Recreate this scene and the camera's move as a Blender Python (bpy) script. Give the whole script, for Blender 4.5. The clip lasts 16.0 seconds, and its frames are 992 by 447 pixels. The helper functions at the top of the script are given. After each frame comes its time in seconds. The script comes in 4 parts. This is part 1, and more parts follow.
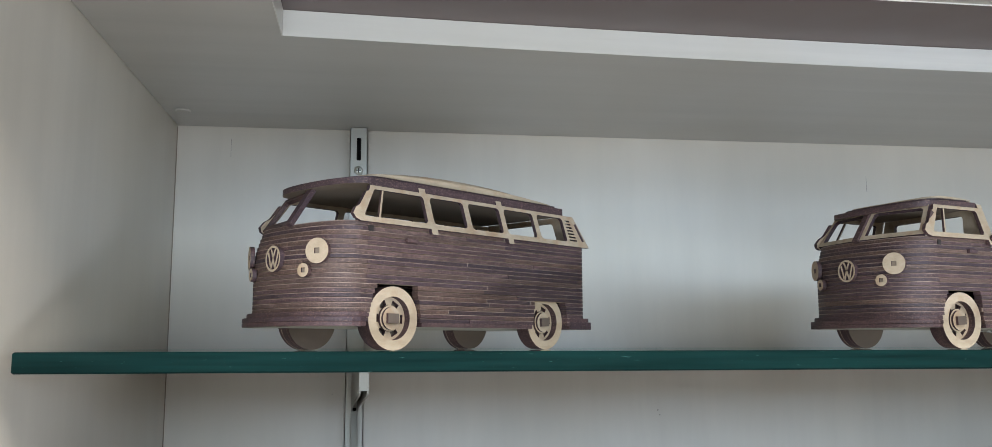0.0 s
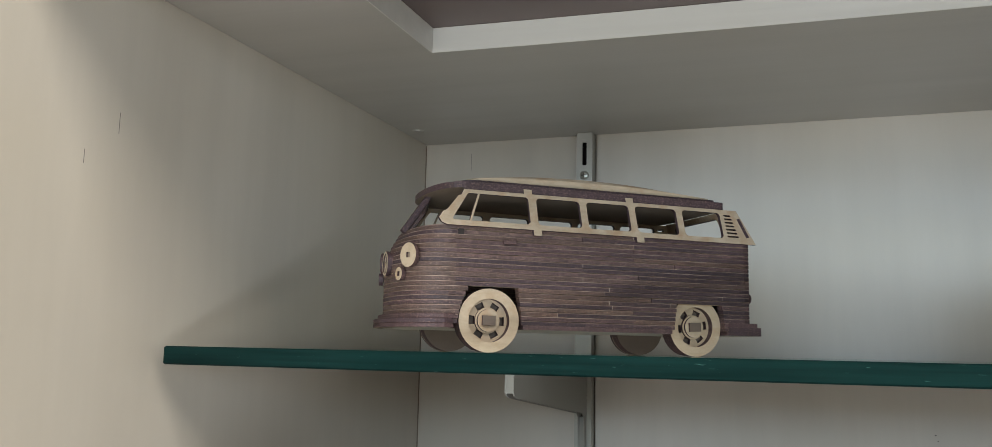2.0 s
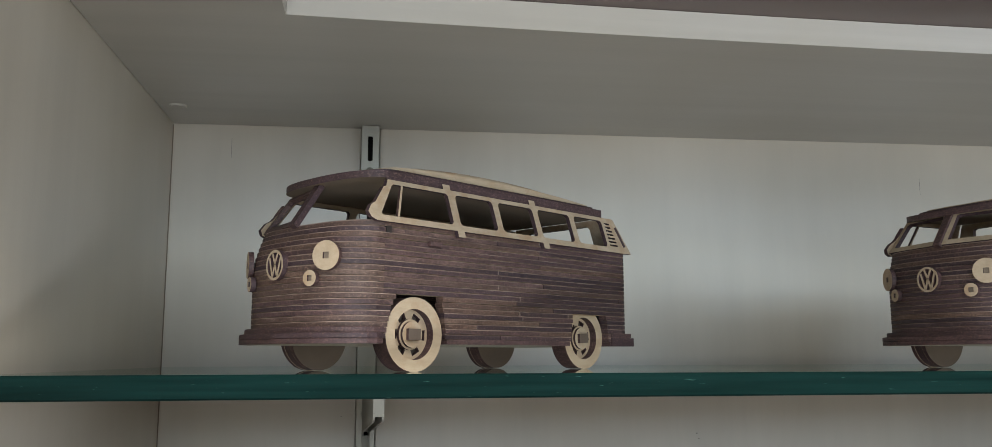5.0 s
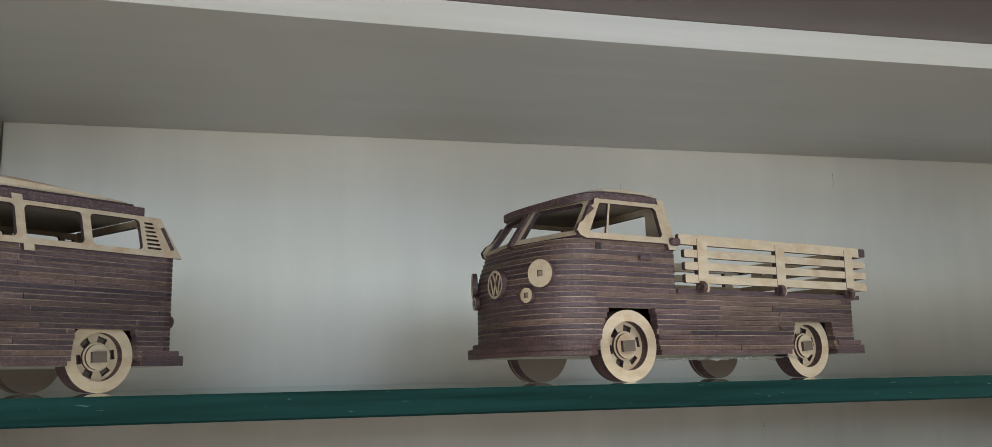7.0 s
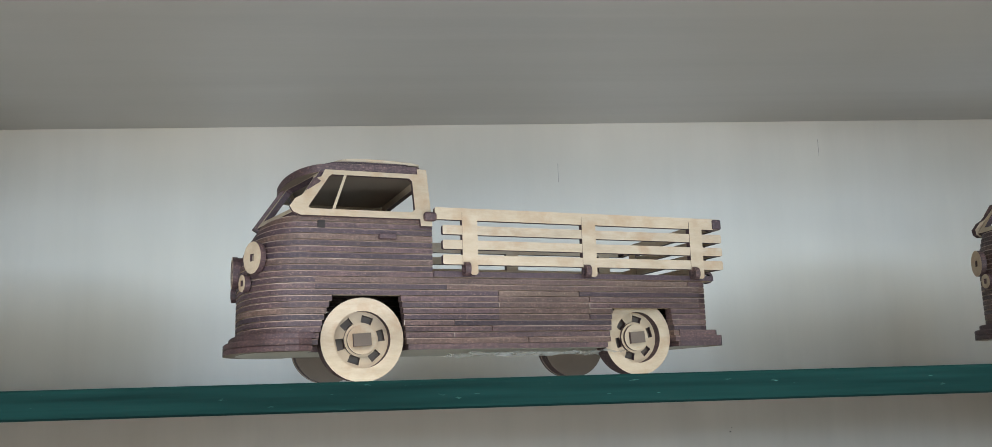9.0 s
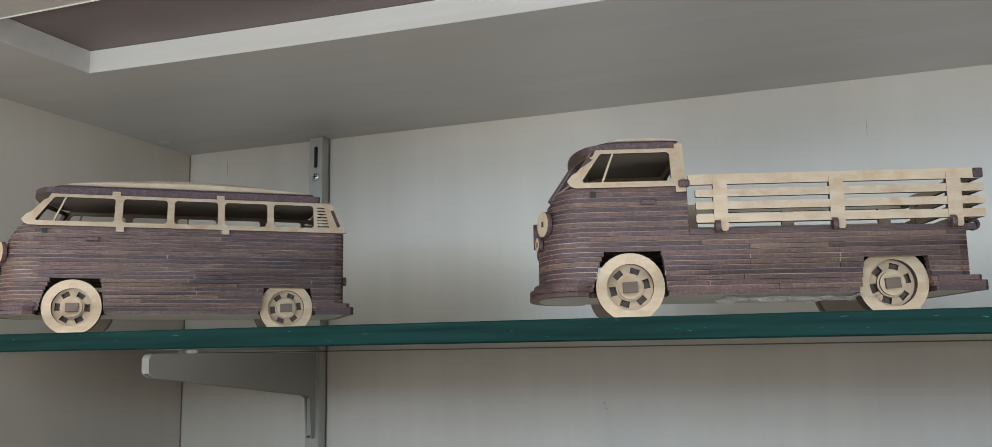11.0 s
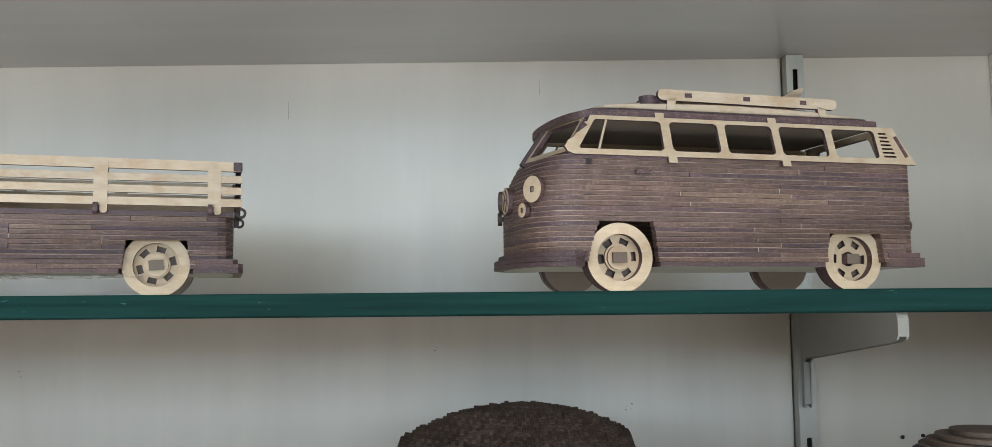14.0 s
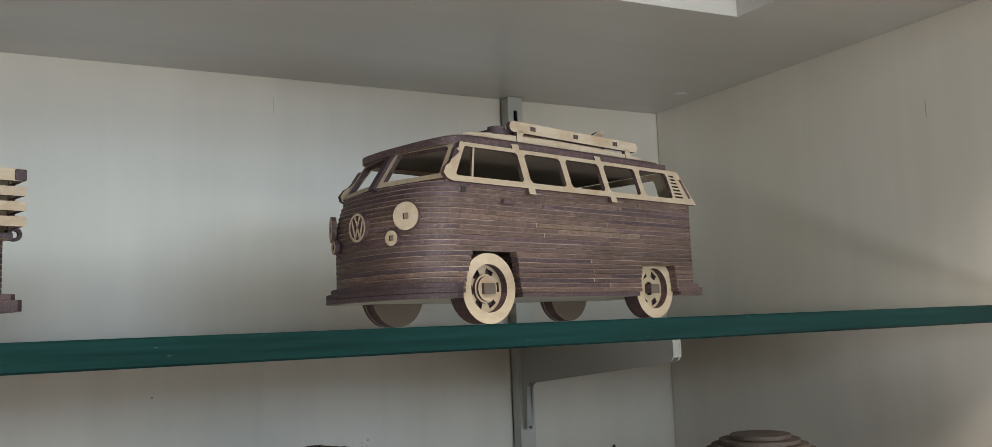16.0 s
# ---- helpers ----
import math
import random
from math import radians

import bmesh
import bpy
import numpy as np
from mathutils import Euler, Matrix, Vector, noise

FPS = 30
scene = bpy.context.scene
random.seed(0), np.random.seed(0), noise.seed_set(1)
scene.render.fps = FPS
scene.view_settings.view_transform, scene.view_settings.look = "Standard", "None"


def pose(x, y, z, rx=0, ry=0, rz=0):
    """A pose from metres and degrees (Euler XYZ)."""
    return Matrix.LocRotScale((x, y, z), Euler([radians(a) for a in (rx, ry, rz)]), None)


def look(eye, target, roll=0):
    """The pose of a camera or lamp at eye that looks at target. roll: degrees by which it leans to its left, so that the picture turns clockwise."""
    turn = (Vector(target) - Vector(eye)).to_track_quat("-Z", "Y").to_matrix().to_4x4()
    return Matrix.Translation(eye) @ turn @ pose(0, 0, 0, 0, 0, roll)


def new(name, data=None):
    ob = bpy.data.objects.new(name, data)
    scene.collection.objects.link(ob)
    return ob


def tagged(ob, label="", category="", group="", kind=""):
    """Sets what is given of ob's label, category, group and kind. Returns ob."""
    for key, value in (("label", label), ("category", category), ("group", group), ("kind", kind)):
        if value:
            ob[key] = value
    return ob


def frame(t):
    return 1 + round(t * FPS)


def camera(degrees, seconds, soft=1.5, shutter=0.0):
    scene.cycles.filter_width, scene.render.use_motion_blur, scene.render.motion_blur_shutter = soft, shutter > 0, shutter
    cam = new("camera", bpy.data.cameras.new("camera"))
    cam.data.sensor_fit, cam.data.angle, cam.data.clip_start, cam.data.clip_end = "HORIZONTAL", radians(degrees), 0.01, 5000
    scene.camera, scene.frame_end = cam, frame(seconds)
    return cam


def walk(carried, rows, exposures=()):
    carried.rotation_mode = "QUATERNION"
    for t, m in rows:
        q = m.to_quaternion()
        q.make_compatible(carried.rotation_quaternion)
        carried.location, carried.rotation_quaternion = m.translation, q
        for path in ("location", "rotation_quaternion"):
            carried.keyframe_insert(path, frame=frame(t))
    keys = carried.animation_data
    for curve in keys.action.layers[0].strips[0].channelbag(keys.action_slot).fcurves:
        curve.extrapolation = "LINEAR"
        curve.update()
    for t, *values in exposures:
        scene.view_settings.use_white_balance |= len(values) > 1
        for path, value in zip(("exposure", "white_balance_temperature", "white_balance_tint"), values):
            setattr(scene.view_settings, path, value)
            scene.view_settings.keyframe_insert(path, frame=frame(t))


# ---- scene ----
cam = camera(58.0, 16.0, soft=0.7)
PATH = [
    (0, (0.202, -0.967, 1.504), (0.485, 0.994, 1.771), -0.1),
    (0.5, (0.215, -0.976, 1.5), (0.364, 1.0, 1.774), -0.1),
    (1, (0.239, -0.964, 1.498), (0.243, 1.018, 1.769), -0.4),
    (1.5, (0.318, -0.941, 1.502), (0.034, 1.019, 1.781), -0.0),
    (2, (0.411, -0.932, 1.502), (-0.239, 0.938, 1.781), 1.2),
    (2.5, (0.453, -0.919, 1.5), (-0.304, 0.912, 1.77), 1.4),
    (3, (0.467, -0.905, 1.507), (-0.306, 0.92, 1.776), 1.0),
    (3.2, (0.474, -0.907, 1.505), (-0.304, 0.915, 1.775), 0.8),
    (5.3, (0.18, -0.884, 1.508), (0.559, 1.056, 1.807), -0.2),
    (5.5, (0.188, -0.885, 1.507), (0.595, 1.049, 1.812), -0.2),
    (6, (0.225, -0.883, 1.507), (0.689, 1.038, 1.816), -0.3),
    (6.5, (0.318, -0.871, 1.508), (0.808, 1.042, 1.825), -0.7),
    (7, (0.429, -0.848, 1.505), (0.923, 1.061, 1.841), -1.2),
    (7.5, (0.513, -0.841, 1.505), (0.909, 1.09, 1.841), -1.6),
    (8, (0.566, -0.825, 1.506), (0.836, 1.127, 1.85), -1.9),
    (8.2, (0.586, -0.81, 1.503), (0.831, 1.143, 1.855), -2.0),
    (10.3, (0.752, -0.826, 1.496), (0.388, 1.112, 1.83), -0.4),
    (10.5, (0.757, -0.838, 1.495), (0.258, 1.071, 1.822), -0.4),
    (11, (0.74, -0.897, 1.482), (0.052, 0.958, 1.771), -0.8),
    (11.5, (0.745, -0.958, 1.473), (-0.031, 0.869, 1.723), -0.7),
    (12, (0.769, -0.975, 1.464), (-0.022, 0.849, 1.682), -0.5),
    (12.5, (0.823, -0.987, 1.464), (0.218, 0.91, 1.661), -1.0),
    (13, (0.879, -0.992, 1.469), (0.556, 0.973, 1.656), -1.1),
    (13.5, (0.945, -0.945, 1.483), (0.79, 1.041, 1.659), -0.8),
    (14, (0.991, -0.888, 1.494), (0.991, 1.104, 1.673), -0.5),
    (14.5, (0.929, -0.855, 1.49), (1.28, 1.106, 1.67), -1.5),
    (15, (0.838, -0.836, 1.499), (1.6, 1.003, 1.689), -2.6),
    (15.5, (0.817, -0.828, 1.502), (1.751, 0.927, 1.721), -2.6),
    (16, (0.821, -0.819, 1.5), (1.776, 0.925, 1.723), -2.2),
]
EXPOSURE = [(0, 0.0, 5950, 10), (0.5, -0.17, 6000, 11), (1, -0.17, 6050, 10), (2, -0.38, 6350, 9), (3.2, -0.42, 6400, 7), (5.5, -0.4, 6400, 10), (6.5, -0.38, 6400, 10), (7, -0.27, 6330, 9), (7.5, 0.12, 6150, 9), (8.2, 0.17, 6100, 9),
            (10.5, 0.08, 5950, 9), (11, -0.1, 6200, 11), (11.5, -0.32, 6350, 10), (12.5, -0.15, 6300, 10), (13.5, -0.2, 6250, 11), (14, 0.08, 6250, 10), (14.5, 0.2, 6280, 10), (15, 0.24, 6280, 10), (15.5, -0.05, 6300, 10), (16, -0.17, 6400, 10)]
walk(cam, [(t, look(e, g, r)) for t, e, g, r in PATH], EXPOSURE)

# ---- light: ceiling lamps and a window of the room behind the viewer, plus an added low fill ----
def area_lamp(name, at, target, sx, sy, watts, colour):
    d = bpy.data.lights.new(name, "AREA")
    d.shape, d.size, d.size_y, d.energy, d.color = "RECTANGLE", sx, sy, watts, colour
    ob = new(name, d)
    ob.matrix_world = look(at, target)
    return ob


area_lamp("ceiling_lamp_light", (0.75, -1.45, 2.66), (0.75, -1.44, 0.0), 2.6, 0.9, 80, (1.0, 0.92, 0.82))
area_lamp("window_light", (0.8, -3.42, 1.93), (0.8, 0.0, 1.80), 4.3, 0.44, 54, (0.70, 0.86, 1.0))
# added fill without a known source, brightens the upper board's underside
area_lamp("low_window_light", (0.8, -3.42, 0.30), (0.8, 0.0, 1.70), 4.3, 0.40, 92, (0.88, 0.95, 1.0))
world = bpy.data.worlds.new("world")
world.use_nodes = True
world.node_tree.nodes["Background"].inputs[0].default_value = (0.5, 0.55, 0.6, 1)
world.node_tree.nodes["Background"].inputs[1].default_value = 0.05
scene.world = world


# ---- materials ----
def material(name):
    m = bpy.data.materials.new(name)
    m.use_nodes = True
    nt = m.node_tree
    return m, nt, nt.nodes["Principled BSDF"]


def node(nt, kind, **values):
    n = nt.nodes.new(kind)
    for k, v in values.items():
        n.inputs[k].default_value = v
    return n


def coords(nt, scale=(1, 1, 1), which="Object"):
    tc = nt.nodes.new("ShaderNodeTexCoord")
    mp = nt.nodes.new("ShaderNodeMapping")
    mp.inputs["Scale"].default_value = scale
    nt.links.new(tc.outputs[which], mp.inputs["Vector"])
    return mp.outputs["Vector"]


def noise_at(nt, vec, scale, detail=4.0, rough=0.55):
    n = node(nt, "ShaderNodeTexNoise", Scale=scale, Detail=detail, Roughness=rough)
    nt.links.new(vec, n.inputs["Vector"])
    return n.outputs["Fac"]


def ramp(nt, fac, stops):
    r = nt.nodes.new("ShaderNodeValToRGB")
    e = r.color_ramp.elements
    while len(e) < len(stops):
        e.new(0.5)
    for s, (p, c) in zip(e, stops):
        s.position, s.color = p, (*c, 1)
    nt.links.new(fac, r.inputs["Fac"])
    return r.outputs["Color"]


def mixed(nt, fac, a, b, mode="MIX"):
    m = nt.nodes.new("ShaderNodeMix")
    m.data_type, m.blend_type = "RGBA", mode
    for sock, v in ((m.inputs["Factor"], fac), (m.inputs["A"], a), (m.inputs["B"], b)):
        if isinstance(v, (int, float)):
            sock.default_value = v
        elif isinstance(v, tuple):
            sock.default_value = (*v, 1)
        else:
            nt.links.new(v, sock)
    return m.outputs["Result"]


def maths(nt, op, a, b=0.0, c=0.0):
    m = nt.nodes.new("ShaderNodeMath")
    m.operation = op
    for i, v in enumerate((a, b, c)):
        if isinstance(v, (int, float)):
            m.inputs[i].default_value = v
        else:
            nt.links.new(v, m.inputs[i])
    return m.outputs[0]


def bump(nt, bsdf, height, strength, distance):
    b = node(nt, "ShaderNodeBump", Strength=strength, Distance=distance)
    nt.links.new(height, b.inputs["Height"])
    nt.links.new(b.outputs["Normal"], bsdf.inputs["Normal"])


def melamine(name, tint, stretch, rough=0.30, sheen=0.5):
    """Pale laminated board: faint long grain, cloudy stains, a few dark scratches."""
    m, nt, bs = material(name)
    grain = noise_at(nt, coords(nt, stretch), 1.0, 6, 0.6)
    cloud = noise_at(nt, coords(nt), 3.2, 3)
    fine = noise_at(nt, coords(nt), 420, 2)
    base = ramp(nt, grain, [(0.3, tuple(0.86 * v for v in tint)), (0.62, tint)])
    base = mixed(nt, ramp(nt, cloud, [(0.36, (0, 0, 0)), (0.66, (0.62, 0.62, 0.62))]), base, tuple(v * w for v, w in zip(tint, (0.86, 0.83, 0.76))))
    streak = noise_at(nt, coords(nt, tuple(v * 1.9 + 0.7 for v in stretch)), 1.0, 2)
    base = mixed(nt, ramp(nt, streak, [(0.74, (0, 0, 0)), (0.80, (0.35, 0.35, 0.35))]), base, tuple(0.62 * v for v in tint))
    nt.links.new(base, bs.inputs["Base Color"])
    nt.links.new(maths(nt, "MULTIPLY_ADD", cloud, 0.14, rough - 0.07), bs.inputs["Roughness"])
    bs.inputs["Specular IOR Level"].default_value = sheen
    bump(nt, bs, fine, 0.06, 0.001)
    return m


def plain(name, colour, roughness=0.5, metallic=0.0, vary=0.12, scale=60.0):
    m, nt, bs = material(name)
    n = noise_at(nt, coords(nt), scale, 5)
    n2 = noise_at(nt, coords(nt), scale * 0.12, 3)
    c = mixed(nt, n, tuple(v * (1 - vary) for v in colour), tuple(min(1, v * (1 + vary)) for v in colour))
    c = mixed(nt, maths(nt, "MULTIPLY", n2, 0.35), c, tuple(v * 0.75 for v in colour))
    nt.links.new(c, bs.inputs["Base Color"])
    nt.links.new(maths(nt, "MULTIPLY_ADD", n, 0.2, roughness - 0.1), bs.inputs["Roughness"])
    bs.inputs["Metallic"].default_value = metallic
    bump(nt, bs, n, 0.05, 0.001)
    return m


def pale_wood():
    """Face of thin pale plywood: fine grain, brownish scorch clouds."""
    m, nt, bs = material("pale_plywood")
    info = nt.nodes.new("ShaderNodeObjectInfo")
    grain = noise_at(nt, coords(nt, (60, 220, 260)), 1.0, 6, 0.7)
    scorch = noise_at(nt, coords(nt), 70, 5, 0.65)
    pores = noise_at(nt, coords(nt, (300, 1600, 1600)), 1.0, 2)
    c = ramp(nt, grain, [(0.25, (0.325, 0.25, 0.172)), (0.5, (0.405, 0.32, 0.226)), (0.75, (0.47, 0.38, 0.28))])
    c = mixed(nt, ramp(nt, scorch, [(0.50, (0, 0, 0)), (0.70, (0.65, 0.65, 0.65))]), c, (0.31, 0.185, 0.095))
    c = mixed(nt, ramp(nt, pores, [(0.62, (0, 0, 0)), (0.75, (0.5, 0.5, 0.5))]), c, (0.40, 0.27, 0.15))
    c = mixed(nt, maths(nt, "MULTIPLY", info.outputs["Random"], 0.25), c, (0.50, 0.37, 0.23))
    nt.links.new(c, bs.inputs["Base Color"])
    bs.inputs["Roughness"].default_value = 0.6
    bump(nt, bs, grain, 0.15, 0.0006)
    return m


def burnt_wood(name, tones, seam, lines=True):
    """Laser-burnt cut edge: streaked along the cut, fine upright tool marks, a thin pale line on the rim of each sheet."""
    m, nt, bs = material(name)
    info = nt.nodes.new("ShaderNodeObjectInfo")
    low, mid, high, purple = tones
    streak = noise_at(nt, coords(nt, (22, 22, 900)), 1.0, 4, 0.6)
    soot = noise_at(nt, coords(nt, (45, 45, 170)), 1.0, 5, 0.65)
    tick = noise_at(nt, coords(nt, (760, 760, 120)), 1.0, 3, 0.7)
    c = ramp(nt, streak, [(0.30, low), (0.52, mid), (0.74, high)])
    # each piece was burnt differently
    c = mixed(nt, ramp(nt, info.outputs["Random"], [(0.0, (0.95, 0.95, 0.95)), (0.25, (0.6, 0.6, 0.6)), (0.55, (0, 0, 0)), (1.0, (0, 0, 0))]), c, purple)
    c = mixed(nt, ramp(nt, info.outputs["Random"], [(0.0, (0, 0, 0)), (0.84, (0, 0, 0)), (0.92, (0.12, 0.12, 0.12)), (1.0, (0.32, 0.32, 0.32))]), c, seam)
    c = mixed(nt, ramp(nt, soot, [(0.38, (0.8, 0.8, 0.8)), (0.58, (0, 0, 0))]), c, tuple(0.62 * v for v in low))
    grit = noise_at(nt, coords(nt, (1, 1, 1.8)), 620, 4, 0.75)
    c = mixed(nt, ramp(nt, grit, [(0.36, (0.75, 0.75, 0.75)), (0.56, (0, 0, 0))]), c, tuple(0.5 * v for v in low))
    c = mixed(nt, ramp(nt, grit, [(0.55, (0, 0, 0)), (0.70, (0.75, 0.75, 0.75))]), c, seam)
    c = mixed(nt, ramp(nt, tick, [(0.48, (0, 0, 0)), (0.66, (0.55, 0.55, 0.55))]), c, tuple(0.55 * v for v in low))
    if lines:
        tc = nt.nodes.new("ShaderNodeTexCoord")
        sep = nt.nodes.new("ShaderNodeSeparateXYZ")
        nt.links.new(tc.outputs["Object"], sep.inputs[0])
        f = maths(nt, "FRACT", maths(nt, "MULTIPLY", maths(nt, "SUBTRACT", sep.outputs["Z"], 0.018), 1 / 0.003))
        line = maths(nt, "MULTIPLY", maths(nt, "GREATER_THAN", f, 0.70), maths(nt, "LESS_THAN", f, 0.87))
        worn = ramp(nt, noise_at(nt, coords(nt, (18, 18, 330)), 1.0, 5, 0.7), [(0.36, (0.12, 0.12, 0.12)), (0.60, (1, 1, 1))])
        c = mixed(nt, maths(nt, "MULTIPLY", maths(nt, "MULTIPLY", line, worn), 0.30), c, seam)
    nt.links.new(c, bs.inputs["Base Color"])
    nt.links.new(maths(nt, "MULTIPLY_ADD", soot, 0.22, 0.50), bs.inputs["Roughness"])
    bump(nt, bs, streak, 0.25, 0.0005)
    return m


def scored_wood():
    """Thin bent plywood, pale, with rows of scorched slits along its length."""
    m, nt, bs = material("slit_plywood")
    vec = coords(nt)
    grain = noise_at(nt, coords(nt, (60, 240, 240)), 1.0, 5, 0.7)
    scorch = noise_at(nt, coords(nt, (1, 2.2, 2.2)), 75, 5, 0.7)
    slits = nt.nodes.new("ShaderNodeTexBrick")
    for k, v in (("Scale", 1.0), ("Mortar Size", 0.00032), ("Mortar Smooth", 0.3), ("Brick Width", 0.034), ("Row Height", 0.0029)):
        slits.inputs[k].default_value = v
    nt.links.new(vec, slits.inputs["Vector"])
    c = ramp(nt, grain, [(0.25, (0.42, 0.315, 0.21)), (0.6, (0.49, 0.385, 0.27))])
    c = mixed(nt, ramp(nt, scorch, [(0.43, (0, 0, 0)), (0.58, (0.85, 0.85, 0.85))]), c, (0.11, 0.062, 0.042))
    c = mixed(nt, maths(nt, "MULTIPLY", slits.outputs["Fac"], 0.8), c, (0.06, 0.034, 0.026))
    nt.links.new(c, bs.inputs["Base Color"])
    bs.inputs["Roughness"].default_value = 0.6
    bump(nt, bs, slits.outputs["Fac"], 0.3, 0.0005)
    return m


def rubbed_wood():
    """Upper arris of a burnt sheet, rubbed down to the paler wood in places."""
    m, nt, bs = material("rubbed_plywood_arris")
    worn = noise_at(nt, coords(nt, (30, 30, 330)), 1.0, 5, 0.7)
    c = ramp(nt, worn, [(0.32, (0.09, 0.056, 0.05)), (0.50, (0.24, 0.17, 0.145)), (0.68, (0.42, 0.325, 0.275))])
    nt.links.new(c, bs.inputs["Base Color"])
    bs.inputs["Roughness"].default_value = 0.6
    return m


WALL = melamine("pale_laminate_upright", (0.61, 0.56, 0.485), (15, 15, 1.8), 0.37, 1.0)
# darker than the upright laminate: the underside's shade is put into this tint
BOARD = melamine("shade_tinted_laminate_lying", (0.43, 0.408, 0.372), (1.4, 26, 26), 0.36, 0.6)
STRIP = melamine("white_edge_strip", (0.66, 0.65, 0.625), (1.2, 60, 60))
TAN = pale_wood()
PURPLE_BROWN = ((0.064, 0.033, 0.035), (0.106, 0.058, 0.059), (0.154, 0.089, 0.084), (0.050, 0.030, 0.042))
WARM_BROWN = ((0.090, 0.049, 0.038), (0.128, 0.072, 0.055), (0.168, 0.098, 0.073), (0.092, 0.056, 0.052))
SHEET = burnt_wood("burnt_plywood_sheets", PURPLE_BROWN, (0.29, 0.185, 0.14))
SHEET_WARM = burnt_wood("warm_burnt_plywood_sheets", WARM_BROWN, (0.33, 0.22, 0.16))
DEEP_PURPLE = ((0.042, 0.022, 0.027), (0.064, 0.036, 0.043), (0.090, 0.052, 0.056), (0.034, 0.020, 0.031))
TAN_BROWN = ((0.150, 0.090, 0.060), (0.200, 0.125, 0.084), (0.250, 0.165, 0.112), (0.140, 0.085, 0.066))
SHEET_DEEP = burnt_wood("deeply_burnt_plywood_sheets", DEEP_PURPLE, (0.20, 0.13, 0.10))
SHEET_LIGHT = burnt_wood("lightly_burnt_plywood_sheets", TAN_BROWN, (0.36, 0.25, 0.18))
SKINS_PURPLE = [SHEET] * 7 + [SHEET_WARM] * 2 + [SHEET_DEEP] * 3
SKINS_BUS = [SHEET] * 4 + [SHEET_WARM] * 5 + [SHEET_DEEP]
SKINS_BUS_TAIL = [SHEET] * 4 + [SHEET_DEEP] * 5 + [SHEET_WARM] * 2
SKINS_WARM = [SHEET_WARM] * 8 + [SHEET] * 2
RUBBED = rubbed_wood()
SCORED = scored_wood()
DARK = burnt_wood("burnt_plywood_edge", PURPLE_BROWN, (0.22, 0.14, 0.10), lines=False)
GLUE = plain("pale_glue_line", (0.45, 0.36, 0.29), 0.35, vary=0.2, scale=300)
# near-black that paints the shade inside slots, screw crosses and holes
HOLE_SHADE = plain("hole_shade", (0.02, 0.014, 0.012), 0.8)
PENCIL = plain("pencil_grey", (0.16, 0.145, 0.13), 0.7)
ARRIS = plain("ground_glass_arris", (0.13, 0.15, 0.12), 0.6)
DISCEDGE = plain("burnt_disc_edge", (0.078, 0.055, 0.043), 0.65, vary=0.45, scale=420)
DISCFACE = plain("brown_disc_face", (0.09, 0.064, 0.05), 0.6, vary=0.2, scale=90)
RIM = plain("shaded_plywood_face", (0.42, 0.315, 0.21), 0.6, vary=0.22, scale=160)
UNDER = plain("mid_brown_plywood_face", (0.21, 0.16, 0.115), 0.6, vary=0.2, scale=140)
PALEBASE = plain("pale_masking_paper", (0.50, 0.48, 0.42), 0.55, vary=0.08, scale=120)
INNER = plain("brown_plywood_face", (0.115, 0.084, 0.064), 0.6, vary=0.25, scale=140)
METAL = plain("zinc_plated_steel", (0.44, 0.43, 0.385), 0.42, 0.45)
PAINTED = plain("grey_painted_steel", (0.35, 0.34, 0.30), 0.72, 0.0, 0.05)
CHROME = plain("screw_steel", (0.55, 0.56, 0.52), 0.3, 0.9)
BROWNPANEL = plain("brown_panel", (0.15, 0.115, 0.105), 0.5, vary=0.1, scale=20)
PLASTIC = plain("white_plastic", (0.82, 0.80, 0.74), 0.4, vary=0.03)
FLOORMAT = plain("pale_floor", (0.58, 0.50, 0.40), 0.5, vary=0.15, scale=8)
PLASTER = plain("grey_plaster", (0.50, 0.49, 0.46), 0.8, vary=0.04, scale=30)
SLICE = burnt_wood("burnt_slice_edge", ((0.075, 0.050, 0.040), (0.15, 0.104, 0.082), (0.24, 0.175, 0.135), (0.085, 0.06, 0.052)), (0.30, 0.22, 0.165), lines=False)
SLICE.node_tree.nodes["Principled BSDF"].inputs["Specular IOR Level"].default_value = 0.1


def glass_face():
    m = bpy.data.materials.new("clear_greenish_glass")
    m.use_nodes = True
    nt = m.node_tree
    nt.nodes.remove(nt.nodes["Principled BSDF"])
    tr = node(nt, "ShaderNodeBsdfTransparent", Color=(0.88, 0.89, 0.85, 1))
    gl = node(nt, "ShaderNodeBsdfGlossy", Roughness=0.02, Color=(0.9, 0.95, 0.93, 1))
    fr = node(nt, "ShaderNodeFresnel", IOR=1.45)
    mx = nt.nodes.new("ShaderNodeMixShader")
    nt.links.new(fr.outputs[0], mx.inputs[0])
    nt.links.new(tr.outputs[0], mx.inputs[1])
    nt.links.new(gl.outputs[0], mx.inputs[2])
    nt.links.new(mx.outputs[0], nt.nodes["Material Output"].inputs["Surface"])
    return m


